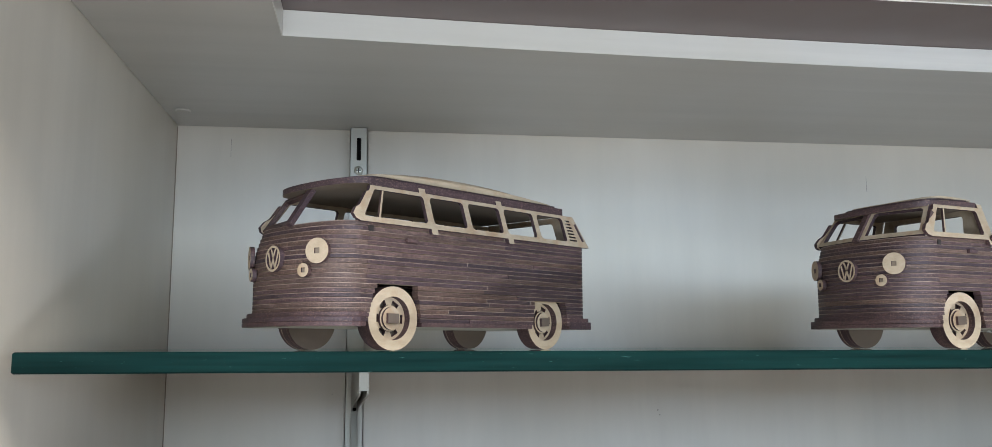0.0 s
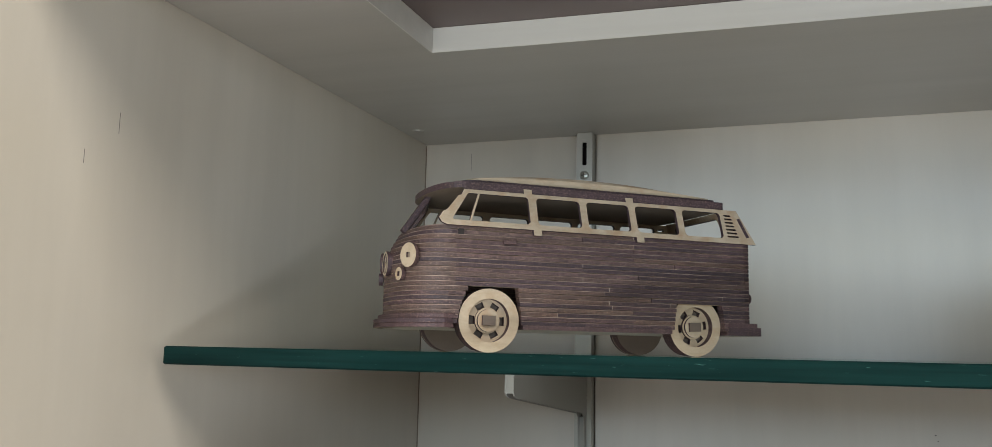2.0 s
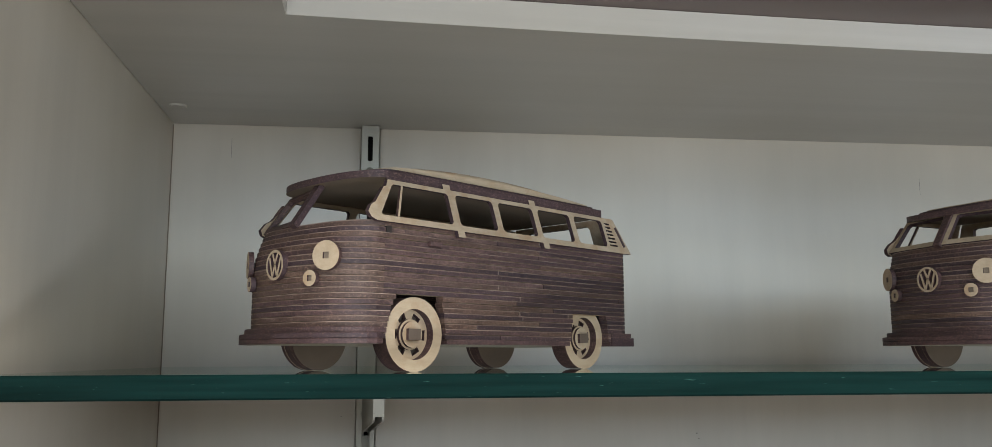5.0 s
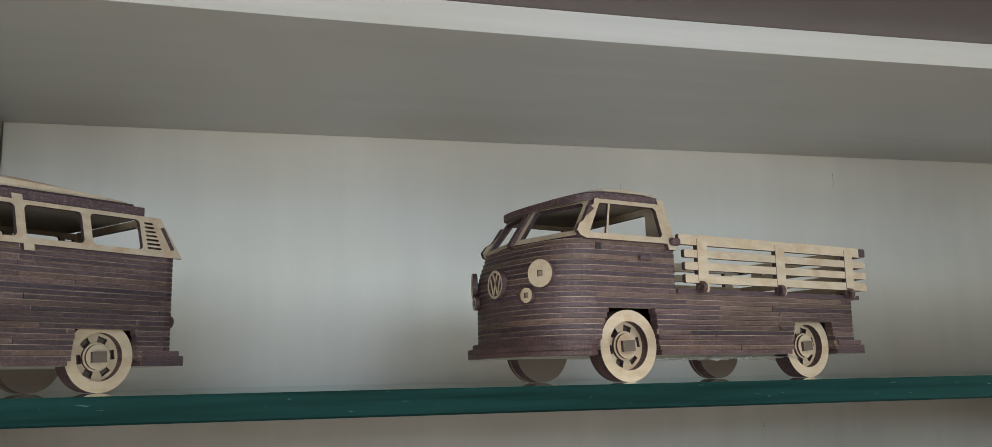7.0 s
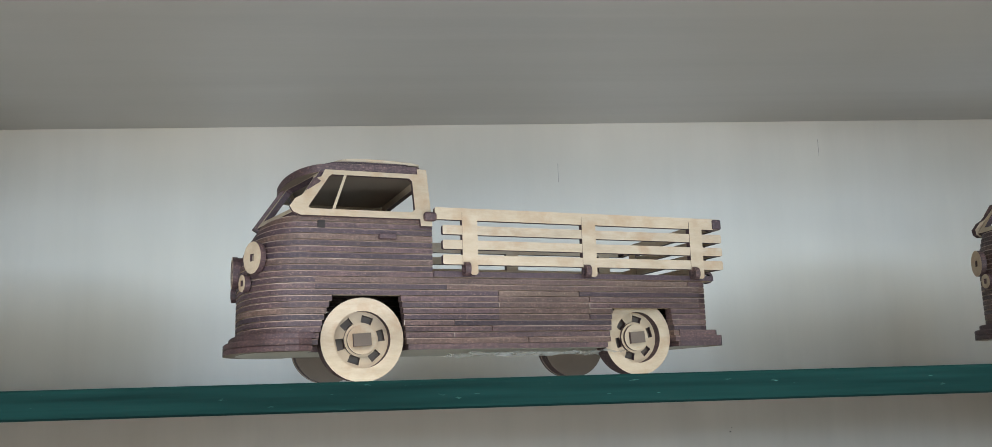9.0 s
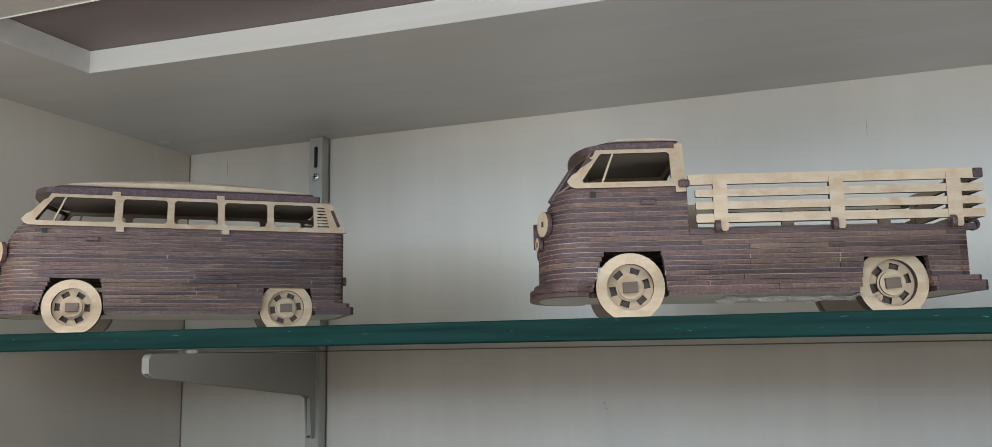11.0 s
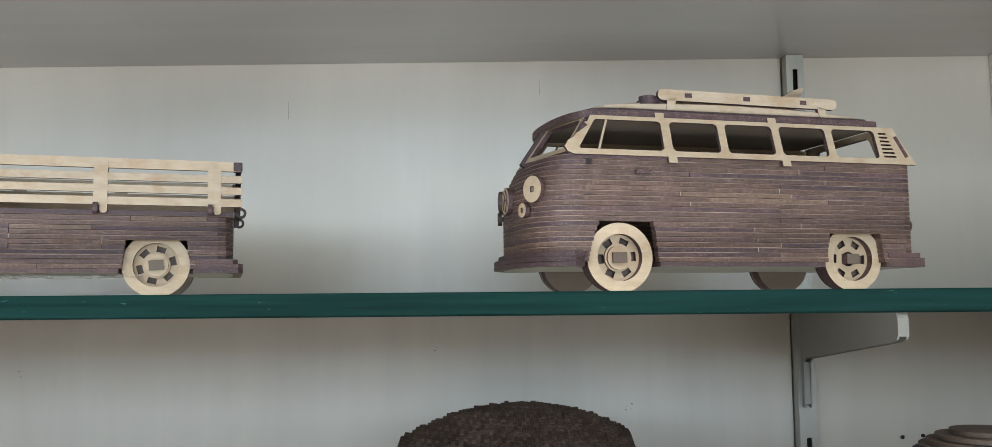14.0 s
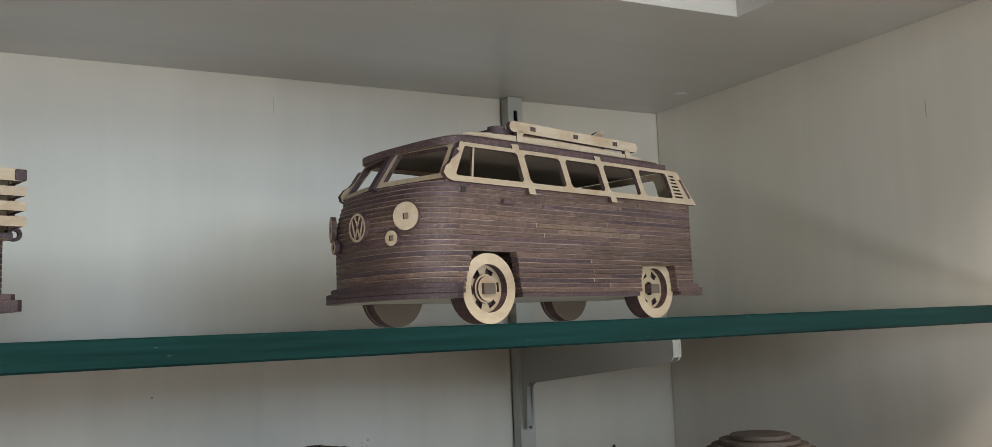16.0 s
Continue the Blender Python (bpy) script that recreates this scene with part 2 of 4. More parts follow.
def glass_edge():
    m, nt, bs = material("dark_green_glass_edge")
    n = noise_at(nt, coords(nt, (9, 40, 260)), 1.0, 4)
    spots = noise_at(nt, coords(nt, (120, 400, 700)), 1.0, 3)
    c = ramp(nt, n, [(0.3, (0.003, 0.012, 0.011)), (0.7, (0.006, 0.024, 0.022))])
    c = mixed(nt, ramp(nt, spots, [(0.70, (0, 0, 0)), (0.80, (0.5, 0.5, 0.5))]), c, (0.10, 0.22, 0.19))
    nt.links.new(c, bs.inputs["Base Color"])
    bs.inputs["Roughness"].default_value = 0.12
    bs.inputs["Specular IOR Level"].default_value = 0.06
    return m


def film():
    m = bpy.data.materials.new("clear_plastic_film")
    m.use_nodes = True
    nt = m.node_tree
    bs = nt.nodes["Principled BSDF"]
    bs.inputs["Base Color"].default_value = (0.75, 0.76, 0.74, 1)
    bs.inputs["Roughness"].default_value = 0.18
    tr = nt.nodes.new("ShaderNodeBsdfTransparent")
    mx = node(nt, "ShaderNodeMixShader")
    mx.inputs[0].default_value = 0.45
    nt.links.new(tr.outputs[0], mx.inputs[1])
    nt.links.new(bs.outputs[0], mx.inputs[2])
    nt.links.new(mx.outputs[0], nt.nodes["Material Output"].inputs["Surface"])
    return m


FILM = film()
GLASS, EDGE = glass_face(), glass_edge()


# ---- building helpers ----
def link_mesh(name, bm, mats, parent=None, label=""):
    me = bpy.data.meshes.new(name)
    bmesh.ops.recalc_face_normals(bm, faces=bm.faces)
    bm.to_mesh(me)
    bm.free()
    for m in mats if isinstance(mats, (list, tuple)) else (mats,):
        me.materials.append(m)
    ob = new(name, me)
    if parent:
        ob.parent = parent
    if label:
        ob["label"] = label
    return ob


def part(name, bm, mats, parent, label=""):
    return link_mesh(name, bm, mats, parent, label)


def structure(name, bm, mats, label, category):
    return tagged(link_mesh(name, bm, mats), label, category, kind="structure")


def thing(name, m, label, category, group=""):
    ob = new(name)
    ob.empty_display_size = 0.02
    ob.matrix_world = m
    return tagged(ob, label, category, group)


def box(x0, y0, z0, x1, y1, z1, bevel=0.0, bm=None):
    bm = bm or bmesh.new()
    m = Matrix.Translation(((x0 + x1) / 2, (y0 + y1) / 2, (z0 + z1) / 2)) @ Matrix.Diagonal((abs(x1 - x0), abs(y1 - y0), abs(z1 - z0), 1))
    made = bmesh.ops.create_cube(bm, size=1, matrix=m)["verts"]
    if bevel:
        edges = list({e for v in made for e in v.link_edges})
        bmesh.ops.bevel(bm, geom=edges, offset=bevel, segments=2, affect="EDGES", profile=0.5)
    return bm


def circle(r, n=40, cx=0.0, cy=0.0, start=0.0):
    return [(cx + r * math.cos(start + 2 * math.pi * i / n), cy + r * math.sin(start + 2 * math.pi * i / n)) for i in range(n)]


def rounded(x0, y0, x1, y1, r, n=4):
    out = []
    for cx, cy, a in ((x1 - r, y1 - r, 0), (x0 + r, y1 - r, 90), (x0 + r, y0 + r, 180), (x1 - r, y0 + r, 270)):
        out += [(cx + r * math.cos(radians(a + 90 * i / n)), cy + r * math.sin(radians(a + 90 * i / n))) for i in range(n + 1)]
    return out


def cut_sheet(outer, holes, place, thick, bm=None):
    """A sheet cut from board: outline and holes in 2D, place(a, b, d) gives the 3D point at depth d.
    Faces take material 0, the cut edges material 1."""
    bm = bm or bmesh.new()
    edges = []
    for loop in (outer, *holes):
        vs = [bm.verts.new(place(a, b, 0.0)) for a, b in loop]
        edges += [bm.edges.new((vs[i - 1], vs[i])) for i in range(len(vs))]
    if holes:
        caps = [f for f in bmesh.ops.triangle_fill(bm, edges=edges, use_beauty=True)["geom"] if isinstance(f, bmesh.types.BMFace)]
    else:
        caps = [bm.faces.new([e.verts[0] for e in edges])]
    loops = [outer, *holes]
    back = {}
    # second face at full depth
    idx = 0
    for loop in loops:
        n = len(loop)
        start = [edges[idx + i].verts[1] for i in range(n)]
        for v, (a, b) in zip(start, loop):
            back[v] = bm.verts.new(place(a, b, thick))
        for i in range(n):
            f = bm.faces.new((start[i - 1], start[i], back[start[i]], back[start[i - 1]]))
            f.material_index = 1
        idx += n
    for f in caps:
        nf = bm.faces.new([back[v] for v in reversed(f.verts)])
        nf.material_index = 0
    return bm


MM = 0.001


def flat_sheet(outer, holes, z0, z1):
    return cut_sheet(outer, holes, lambda a, b, d: Vector((a, b, z0 + d)) * MM, z1 - z0)


# ---- the room round the cabinet ----
def build_room():
    structure("floor", box(-1.6, -3.6, -0.1, 3.1, 0.1, 0.0), FLOORMAT, "pale smooth floor of the room", "floor")
    structure("ceiling_room", box(-1.6, -3.6, 2.7, 3.1, 0.1, 2.8), PLASTER, "grey plastered room ceiling", "ceiling")
    structure("wall_room_1", box(-1.7, -3.6, 0, -1.6, 0.1, 2.7), PLASTER, "grey plastered room wall", "wall")
    structure("wall_room_2", box(3.1, -3.6, 0, 3.2, 0.1, 2.7), PLASTER, "grey plastered room wall", "wall")
    structure("wall_room_3", box(-1.6, 0.03, 0, 3.1, 0.13, 2.7), PLASTER, "grey plastered room wall behind the cabinet", "wall")
    bm = box(-1.6, -3.6, 0, -1.38, -3.5, 2.7)
    # the lower gap is made up, it only lets the low fill through
    for b in ((2.98, -3.6, 0, 3.1, -3.5, 2.7), (-1.38, -3.6, 0, 2.98, -3.5, 0.10), (-1.38, -3.6, 0.50, 2.98, -3.5, 1.71), (-1.38, -3.6, 2.15, 2.98, -3.5, 2.7)):
        box(*b, bm=bm)
    structure("wall_room_4", bm, PLASTER, "unseen grey plastered room wall with a window opening and an added opening for the low fill", "wall")


CX0, CX1, TOPZ = 0.0, 1.4905, 1.7346


def lift(ob):
    """The upper board lies a little out of level."""
    for v in ob.data.vertices:
        v.co.z += 0.0034 * v.co.x
    return ob


UP1, UP2 = 0.191, 1.2895   # the two shelf uprights


def build_cabinet():
    # back panel: three boards with a slot for each upright
    bm = bmesh.new()
    g = 0.0098
    for a, b in ((CX0 - 0.018, UP1 - g), (UP1 + g, UP2 - g), (UP2 + g, CX1 + 0.018)):
        box(a, 0.0, 0.25, b, 0.016, 2.1, bm=bm)
    box(CX0 - 0.018, 0.0165, 0.25, CX1 + 0.018, 0.022, 2.1, bm=bm)
    structure("wall_back", bm, WALL, "pale laminate back panel with faint vertical grain", "wall")
    structure("wall_left", box(CX0 - 0.018, -0.72, 0.0, CX0, -0.0018, 2.1), WALL, "pale laminate cabinet side panel", "wall")
    structure("wall_right", box(CX1, -0.72, 0.0, CX1 + 0.018, -0.0018, 2.1), WALL, "pale laminate cabinet side panel", "wall")
    structure("trim_corner", box(CX0 - 0.0004, -0.0016, 1.302, CX0 + 0.0007, -0.0003, TOPZ - 0.001), UNDER, "thin brown open joint in the cabinet corner", "joint")
    # upper board with its long cut-out, whose rear edge bows
    x0, x1, y0, z0, z1 = 0.135, 1.333, -0.427, TOPZ, TOPZ + 0.0195
    e, t, n = 0.0006, 0.0008, 16
    bow = lambda x: -0.302 + 0.017 * (1 - ((x - 0.734) / 0.599) ** 2)
    xs = [x0 + (x1 - x0) * i / n for i in range(n + 1)]
    rear = [(x, bow(x)) for x in xs]
    outer = [(CX0 + e, -0.58), (CX1 - e, -0.58), (CX1 - e, -e), (CX0 + e, -e)]
    hole = [(x0, y0), (x1, y0), *reversed(rear)]
    lift(structure("ceiling", cut_sheet(outer, [hole], lambda a, b, d: Vector((a, b, z0 + d)), z1 - z0), [BOARD, BOARD], "pale laminate board above the shelf, tinted for shade, with a long cut-out", "ceiling"))
    # pale edge band lining the cut-out
    bm = cut_sheet(rear + [(x, y - t) for x, y in reversed(rear)], [], lambda a, b, d: Vector((a, b, z0 - t + d)), z1 - z0 + t)
    for b in ((x0, y0, z0 - t, x1, y0 + t, z1), (x0, y0 + t, z0 - t, x0 + t, bow(x0) - t, z1), (x1 - t, y0 + t, z0 - t, x1, bow(x1) - t, z1)):
        box(*b, bm=bm)
    lift(structure("trim", bm, [STRIP, STRIP], "white edge band lining the cut-out", "trim"))
    lift(structure("lamp_cover_panel", box(0.09, -0.47, z1 + 0.0004, 1.36, -0.25, z1 + 0.010), BROWNPANEL, "dark brown panel closing the cut-out", "panel"))
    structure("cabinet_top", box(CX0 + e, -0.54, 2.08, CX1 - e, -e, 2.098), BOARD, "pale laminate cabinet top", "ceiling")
    # unseen board, added deep and dark to keep low light off the wall
    structure("unseen_lower_shelf", box(CX0 + e, -0.71, 1.275, CX1 - e, -e, 1.300, 0.001), BROWNPANEL, "unseen dark brown lower shelf board, deepened to block low light", "shelf")
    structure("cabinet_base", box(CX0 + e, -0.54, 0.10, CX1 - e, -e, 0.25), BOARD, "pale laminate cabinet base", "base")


def build_glass_shelf(x0, x1, y1, z1, label):
    y0, z0 = -0.441, z1 - 0.012
    shelf = thing("glass_shelf", pose(0, 0, 0), label, "shelf")
    bm = bmesh.new()
    b = 0.0009
    for z in (z0, z1):
        bm.faces.new([bm.verts.new((x, y, z)) for x, y in ((x0 + b, y0 + b), (x1 - b, y0 + b), (x1 - b, y1 - b), (x0 + b, y1 - b))])
    part("pane", bm, GLASS, shelf)
    bm = bmesh.new()
    prof = [(b, z0), (0, z0 + b), (0, z1 - b), (b, z1)]
    rings = []
    for inset, z in prof:
        rings.append([bm.verts.new(p) for p in ((x0 + inset, y0 + inset, z), (x1 - inset, y0 + inset, z), (x1 - inset, y1 - inset, z), (x0 + inset, y1 - inset, z))])
    for a, c in zip(rings, rings[1:]):
        for i in range(4):
            bm.faces.new((a[i - 1], a[i], c[i], c[i - 1]))
    part("polished_edge", bm, EDGE, shelf, "dark green glass edge")
    part("rear_edge", box(x0, y1 - 0.001, z0 - 0.0006, x1, y1 + 0.001, z0 + 0.0004), ARRIS, shelf, "thin dark ground rear edge")


def build_upright(x):
    """Slotted shelf upright: channel with slots down its middle, fixed by screws."""
    up = thing("slotted_upright", pose(x, 0.0, 0.3), "slotted grey metal shelf upright screwed to the back panel", "shelf upright", "shelf uprights")
    h, d, w, s = TOPZ - 0.3 - 0.0006 + 0.0034 * x, 0.0155, 0.0086, 0.0024
    slots = [z - 0.3 for z in (1.7115, 1.6365, 1.5615, 1.4265, 1.351, 1.276, 1.201, 1.126, 1.051, 0.976, 0.901)]
    holes = [rounded(-s, z - 0.0125, s, z + 0.0125, 0.0012, 2) for z in slots]
    bm = cut_sheet([(-w, 0), (w, 0), (w, h), (-w, h)], holes, lambda a, b, dd: Vector((a, -d + dd, b)), 0.0014)
    part("front_plate", bm, [METAL, METAL], up)
    for sgn in (-1, 1):
        part("flange", box(sgn * w, -d + 0.0015, 0, sgn * (w - 0.0014), -0.0004, h), METAL, up)
    # filler strip, its black stands in for the shade behind the slots
    part("slot_shadow", box(-w + 0.0016, -0.0030, 0.001, w - 0.0016, -0.0004, h - 0.001), HOLE_SHADE, up, "black strip painting the shade in the hollow behind the slots")
    for z in (1.688, 1.4555, 1.36 - 0.05):
        bm = bmesh.new()
        bmesh.ops.create_uvsphere(bm, u_segments=20, v_segments=8, radius=0.0048, matrix=Matrix.Translation((0, -d, z - 0.3)) @ Matrix.Diagonal((1, 0.45, 1, 1)))
        sc = part("screw", bm, CHROME, up, "domed cross-head screw")
        bm = box(-0.0026, -d - 0.0024, z - 0.3 - 0.0005, 0.0026, -d - 0.0016, z - 0.3 + 0.0005)
        box(-0.0005, -d - 0.0024, z - 0.3 - 0.0026, 0.0005, -d - 0.0016, z - 0.3 + 0.0026, bm=bm)
        part("cross_slot", bm, HOLE_SHADE, sc)
    return up


def build_bracket(x, skew):
    br = thing("shelf_bracket", pose(x, 0, 1.4865, 0, 0, skew), "grey metal cantilever bracket hooked into an upright under the glass", "shelf bracket", "shelf brackets")
    side = [(-0.0125, 0), (-0.0125, -0.092), (-0.021, -0.094), (-0.024, -0.088), (-0.028, -0.050), (-0.034, -0.0465), (-0.281, -0.0205), (-0.288, -0.0185), (-0.291, -0.014), (-0.291, -0.006), (-0.288, -0.001), (-0.281, 0)]
    for sgn in (-1, 1):
        bm = cut_sheet(side, [], lambda a, b, d: Vector((sgn * (0.0036 - d), a, b)), 0.0013)
        part("side_plate", bm, [PAINTED, PAINTED], br)
    bm = box(-0.0036, -0.2907, -0.0165, 0.0036, -0.2895, -0.004)
    box(-0.0035, -0.281, -0.0012, 0.0035, -0.03, 0.0001, bm=bm)
    for (ya, za), (yb, zb) in zip(((-0.2905, -0.004), (-0.2895, -0.002), (-0.287, -0.0006)), ((-0.2895, -0.002), (-0.287, -0.0006), (-0.281, 0.0001))):
        bm.faces.new([bm.verts.new(p) for p in ((-0.0036, ya, za), (0.0036, ya, za), (0.0036, yb, zb), (-0.0036, yb, zb))])
    part("folded_nose", bm, PAINTED, br)
    part("hook_blade", box(-0.0035, -0.0236, -0.0905, 0.0035, -0.0150, -0.0505, 0.0006), PAINTED, br)
    bm = bmesh.new()
    for y in (-0.235,):
        bmesh.ops.create_cone(bm, cap_ends=True, segments=24, radius1=0.006, radius2=0.0085, depth=0.0014, matrix=Matrix.Translation((0, y, 0.0008)))
    part("suction_pad", bm, PLASTIC, br, "flat clear plastic pad")
    return br


# ---- the model vans ----
WC, HALF = 46.0, 52.0      # middle and half width of a body, mm
NOSE = 31.5                # how far the nose bulges ahead of the flanks
BASE, STEP = 18.0, 3.0     # first sheet, sheet thickness


def nose_shift(z):
    return 0.0 if z < 55 else 12.0 * ((z - 55) / 26.0) ** 1.6


def outline(z, grow=0.0, rear=122.0):
    """Near side rear -> nose -> far side rear -> tail, as [near], [nose], [far], [tail] points (u, w)."""
    h, a, n = HALF + grow, NOSE - nose_shift(z) + grow, 2.5
    nose = []
    for i in range(1, 32):
        th = math.pi * i / 32
        c, s = math.cos(th), math.sin(th)
        nose.append((-100 - a * abs(s) ** (2 / n), WC - h * math.copysign(abs(c) ** (2 / n), c)))
    r = 10.0
    tail = []
    for i in range(1, 10):
        th = math.pi * i / 10
        c, s = math.cos(th), math.sin(th)
        tail.append((rear - r + (r + grow) * abs(s) ** (2 / 3.4), WC + h * math.copysign(abs(c) ** (2 / 3.4), c)))
    return (rear - r, WC - h), nose, WC + h, tail


def run_piece(pts, inner, z0, z1, rub=0.5):
    """One sheet's piece that follows the outline pts with the given inner points; its upper arris is rubbed off."""
    bm = bmesh.new()
    cols = []
    for (u, w), (iu, iw) in zip(pts, inner):
        l = math.hypot(iu - u, iw - w) or 1.0
        ru, rw = u + (iu - u) / l * rub, w + (iw - w) / l * rub
        cols.append([bm.verts.new(Vector(p) * MM) for p in ((u, w, z0), (u, w, z1 - rub), (ru, rw, z1), (iu, iw, z1), (iu, iw, z0))])
    kinds = {0: 0, 1: 1, 2: 2, 3: 0, 4: 1}
    for a, b in zip(cols, cols[1:]):
        for i in range(5):
            f = bm.faces.new((a[i - 1], a[i], b[i], b[i - 1]))
            f.material_index = kinds[i]
    for c, rev in ((cols[0], False), (cols[-1], True)):
        bm.faces.new(c if not rev else c[::-1]).material_index = 1
    return bm


def layer_pieces(van, z, rng, rear, near_cuts, far_cuts, grow=0.0, name="sheet", thick=2.8, skin=None, tail_skins=None, patched=None):
    """near_cuts: solid stretches of the near side, front to rear, the first starts at the nose, the last ends at the tail."""
    (ru, nw), nose, fw, tail = outline(z, grow, rear)
    t = 6.0
    g = rng.uniform(-0.5, 0.5)
    nw, fw = nw - g, fw + g

    def inset(p):
        u, w = p
        du, dw = u + 20, (w - WC)
        k = 1 - t / max(t + 1, math.hypot(du * 0.45, dw))
        return (u + (t if u < -100 else (-t if u > rear - 10 else 0)), WC + dw * (1 - t / HALF))

    z1 = z + thick
    skins = skin or SKINS_PURPLE
    tone = rng.choice(skins)
    a_near, a_far = near_cuts[0][1], far_cuts[0][1]
    pts = [(a_near, nw), (-100, nw), *nose, (-100, fw), (a_far, fw)]
    made = [part(name, run_piece(pts, [inset(p) for p in pts], z, z1), [TAN, tone, RUBBED], van)]
    for cuts, w in ((near_cuts, nw), (far_cuts, fw)):
        for u0, u1 in cuts[1:-1]:
            v = w + rng.uniform(-0.35, 0.35)
            pts = [(u0, v), (u1, v)]
            made.append(part(name, run_piece(pts, [inset(p) for p in pts], z, z1), [TAN, patched[2] if patched and w < WC and abs(u1 - patched[1]) < 0.1 else rng.choice(skins), RUBBED], van))
    if rear > 100:
        pts = [(far_cuts[-1][0], fw), (ru, fw), *tail, (ru, nw), (near_cuts[-1][0], nw)]
        made.append(part(name, run_piece(pts, [inset(p) for p in pts], z, z1), [TAN, rng.choice(tail_skins or skins), RUBBED], van))
    for (u0, u1), w, sg in ((near_cuts[k], nw, -1) for k in range(1, len(near_cuts))):
        if u0 - near_cuts[0][1] > 0 and rng.random() < 0.4 and abs(u0 - round(u0) - 0.25) < 0.01:
            part("glue_line", box((u0 - 0.27) * MM, (w - 0.05) * MM, z * MM, (u0 + 0.1) * MM, (w + 1.0) * MM, (z + thick) * MM), GLUE, van, "pale glue line")
    return made


def arch_edges(z, seam):
    """Front arch left/right and rear arch left/right of the sheet at height z; None where the side is closed."""
    zc = z + 1.5
    if zc > 43:
        return None
    k = math.floor(zc / STEP) * STEP / 43
    fl, fr = -100 + 10 * k ** 2.2, -54.5 - 4.0 * k ** 2.5
    if zc > 36:
        return (fl, fr, None, None)
    return (fl, fr, 57 + 4.5 * k ** 2, 99 - 5 * k ** 2)


def wheel_parts(van, u, w_face, side, turn, bare=False):
    """Wheel of stacked cut discs. side -1: its face looks to -w."""
    z = 20.4
    m = Matrix.Translation(Vector((u, w_face, z)) * MM)

    def place(depth):
        return lambda a, b, d: m @ (Vector((a, -side * (depth + d), b)) * MM)

    wh = part("wheel", cut_sheet(circle(20.4, 48), [circle(13.9, 40)], place(0.0), 2.9), [TAN, DARK], van, "pale plywood wheel with a burnt dark tread")
    part("tyre", cut_sheet(circle(20.2, 48), [circle(14.0, 40)], place(3.0), 5.8), [TAN, DARK], wh, "burnt dark tread")
    holes = []
    for i in range(6):
        a = turn + i * math.pi / 3
        ca, sa = math.cos(a), math.sin(a)
        holes.append([(ca * p - sa * q, sa * p + ca * q) for p, q in ((8.3, -2.6), (12.0, -2.9), (12.0, 2.9), (8.3, 2.6))])
    part("rim", cut_sheet(circle(14.4, 40), holes + ([circle(4.6, 24)] if bare else []), place(5.2), 2.6), [RIM, DARK], wh)
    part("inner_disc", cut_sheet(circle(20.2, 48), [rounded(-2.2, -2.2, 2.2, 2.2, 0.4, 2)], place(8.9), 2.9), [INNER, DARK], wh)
    if not bare:
        part("hub", cut_sheet(circle(7.2, 32), [], place(1.6), 1.6), [TAN, DARK], wh)
        part("hub_washer", cut_sheet(circle(8.4, 32), [], place(3.3), 1.8), [RIM, DARK], wh)
    c2, s2 = math.cos(turn * 0.3), math.sin(turn * 0.3)
    sq = [(a * c2 - b * s2, a * s2 + b * c2) for a, b in ((-4.4, -3.1), (4.4, -3.1), (4.4, 3.1), (-4.4, 3.1))]
    part("axle_end", cut_sheet(sq, [], place(-0.4), 8.0), [INNER, DARK], wh, "brown oblong axle end")
    return wh


def on_nose(w, z):
    """Point of the nose at that w and height, and its outward direction."""
    a, n = NOSE - nose_shift(z), 2.5
    f = lambda q: -100 - a * max(0.0, 1 - abs((q - WC) / HALF) ** n) ** (1 / n)
    u = f(w)
    d = (f(w + 0.2) - f(w - 0.2)) / 0.4
    return Vector((u, w, z)), Vector((-1, d, 0)).normalized()


def nose_disc(van, name, w, z, r, label, hole=1.75, proud=4.0):
    p, nrm = on_nose(w, z)
    side = Vector((0, 0, 1)).cross(nrm)
    p = p + nrm * proud
    up = Vector((0, 0, 1))
    place = lambda a, b, d: (p + side * a + up * b - nrm * d) * MM
    ob = part(name, cut_sheet(circle(r, 36), [[(-hole, -hole), (hole, -hole), (hole, hole), (-hole, hole)]], place, 2.9), [TAN, DARK], van, label)
    back = lambda a, b, d: (p + side * a + up * b - nrm * (1.1 + d)) * MM
    peg = hole * 0.97
    part("peg", cut_sheet([(-peg, -peg), (peg, -peg), (peg, peg), (-peg, peg)], [], back, proud + 3), [UNDER, DARK], ob, "brown square peg")


def bar2d(p, q, t):
    (x0, y0), (x1, y1) = p, q
    l = math.hypot(x1 - x0, y1 - y0)
    nx, ny = -(y1 - y0) / l * t / 2, (x1 - x0) / l * t / 2
    return [(x0 + nx, y0 + ny), (x0 - nx, y0 - ny), (x1 - nx, y1 - ny), (x1 + nx, y1 + ny)]


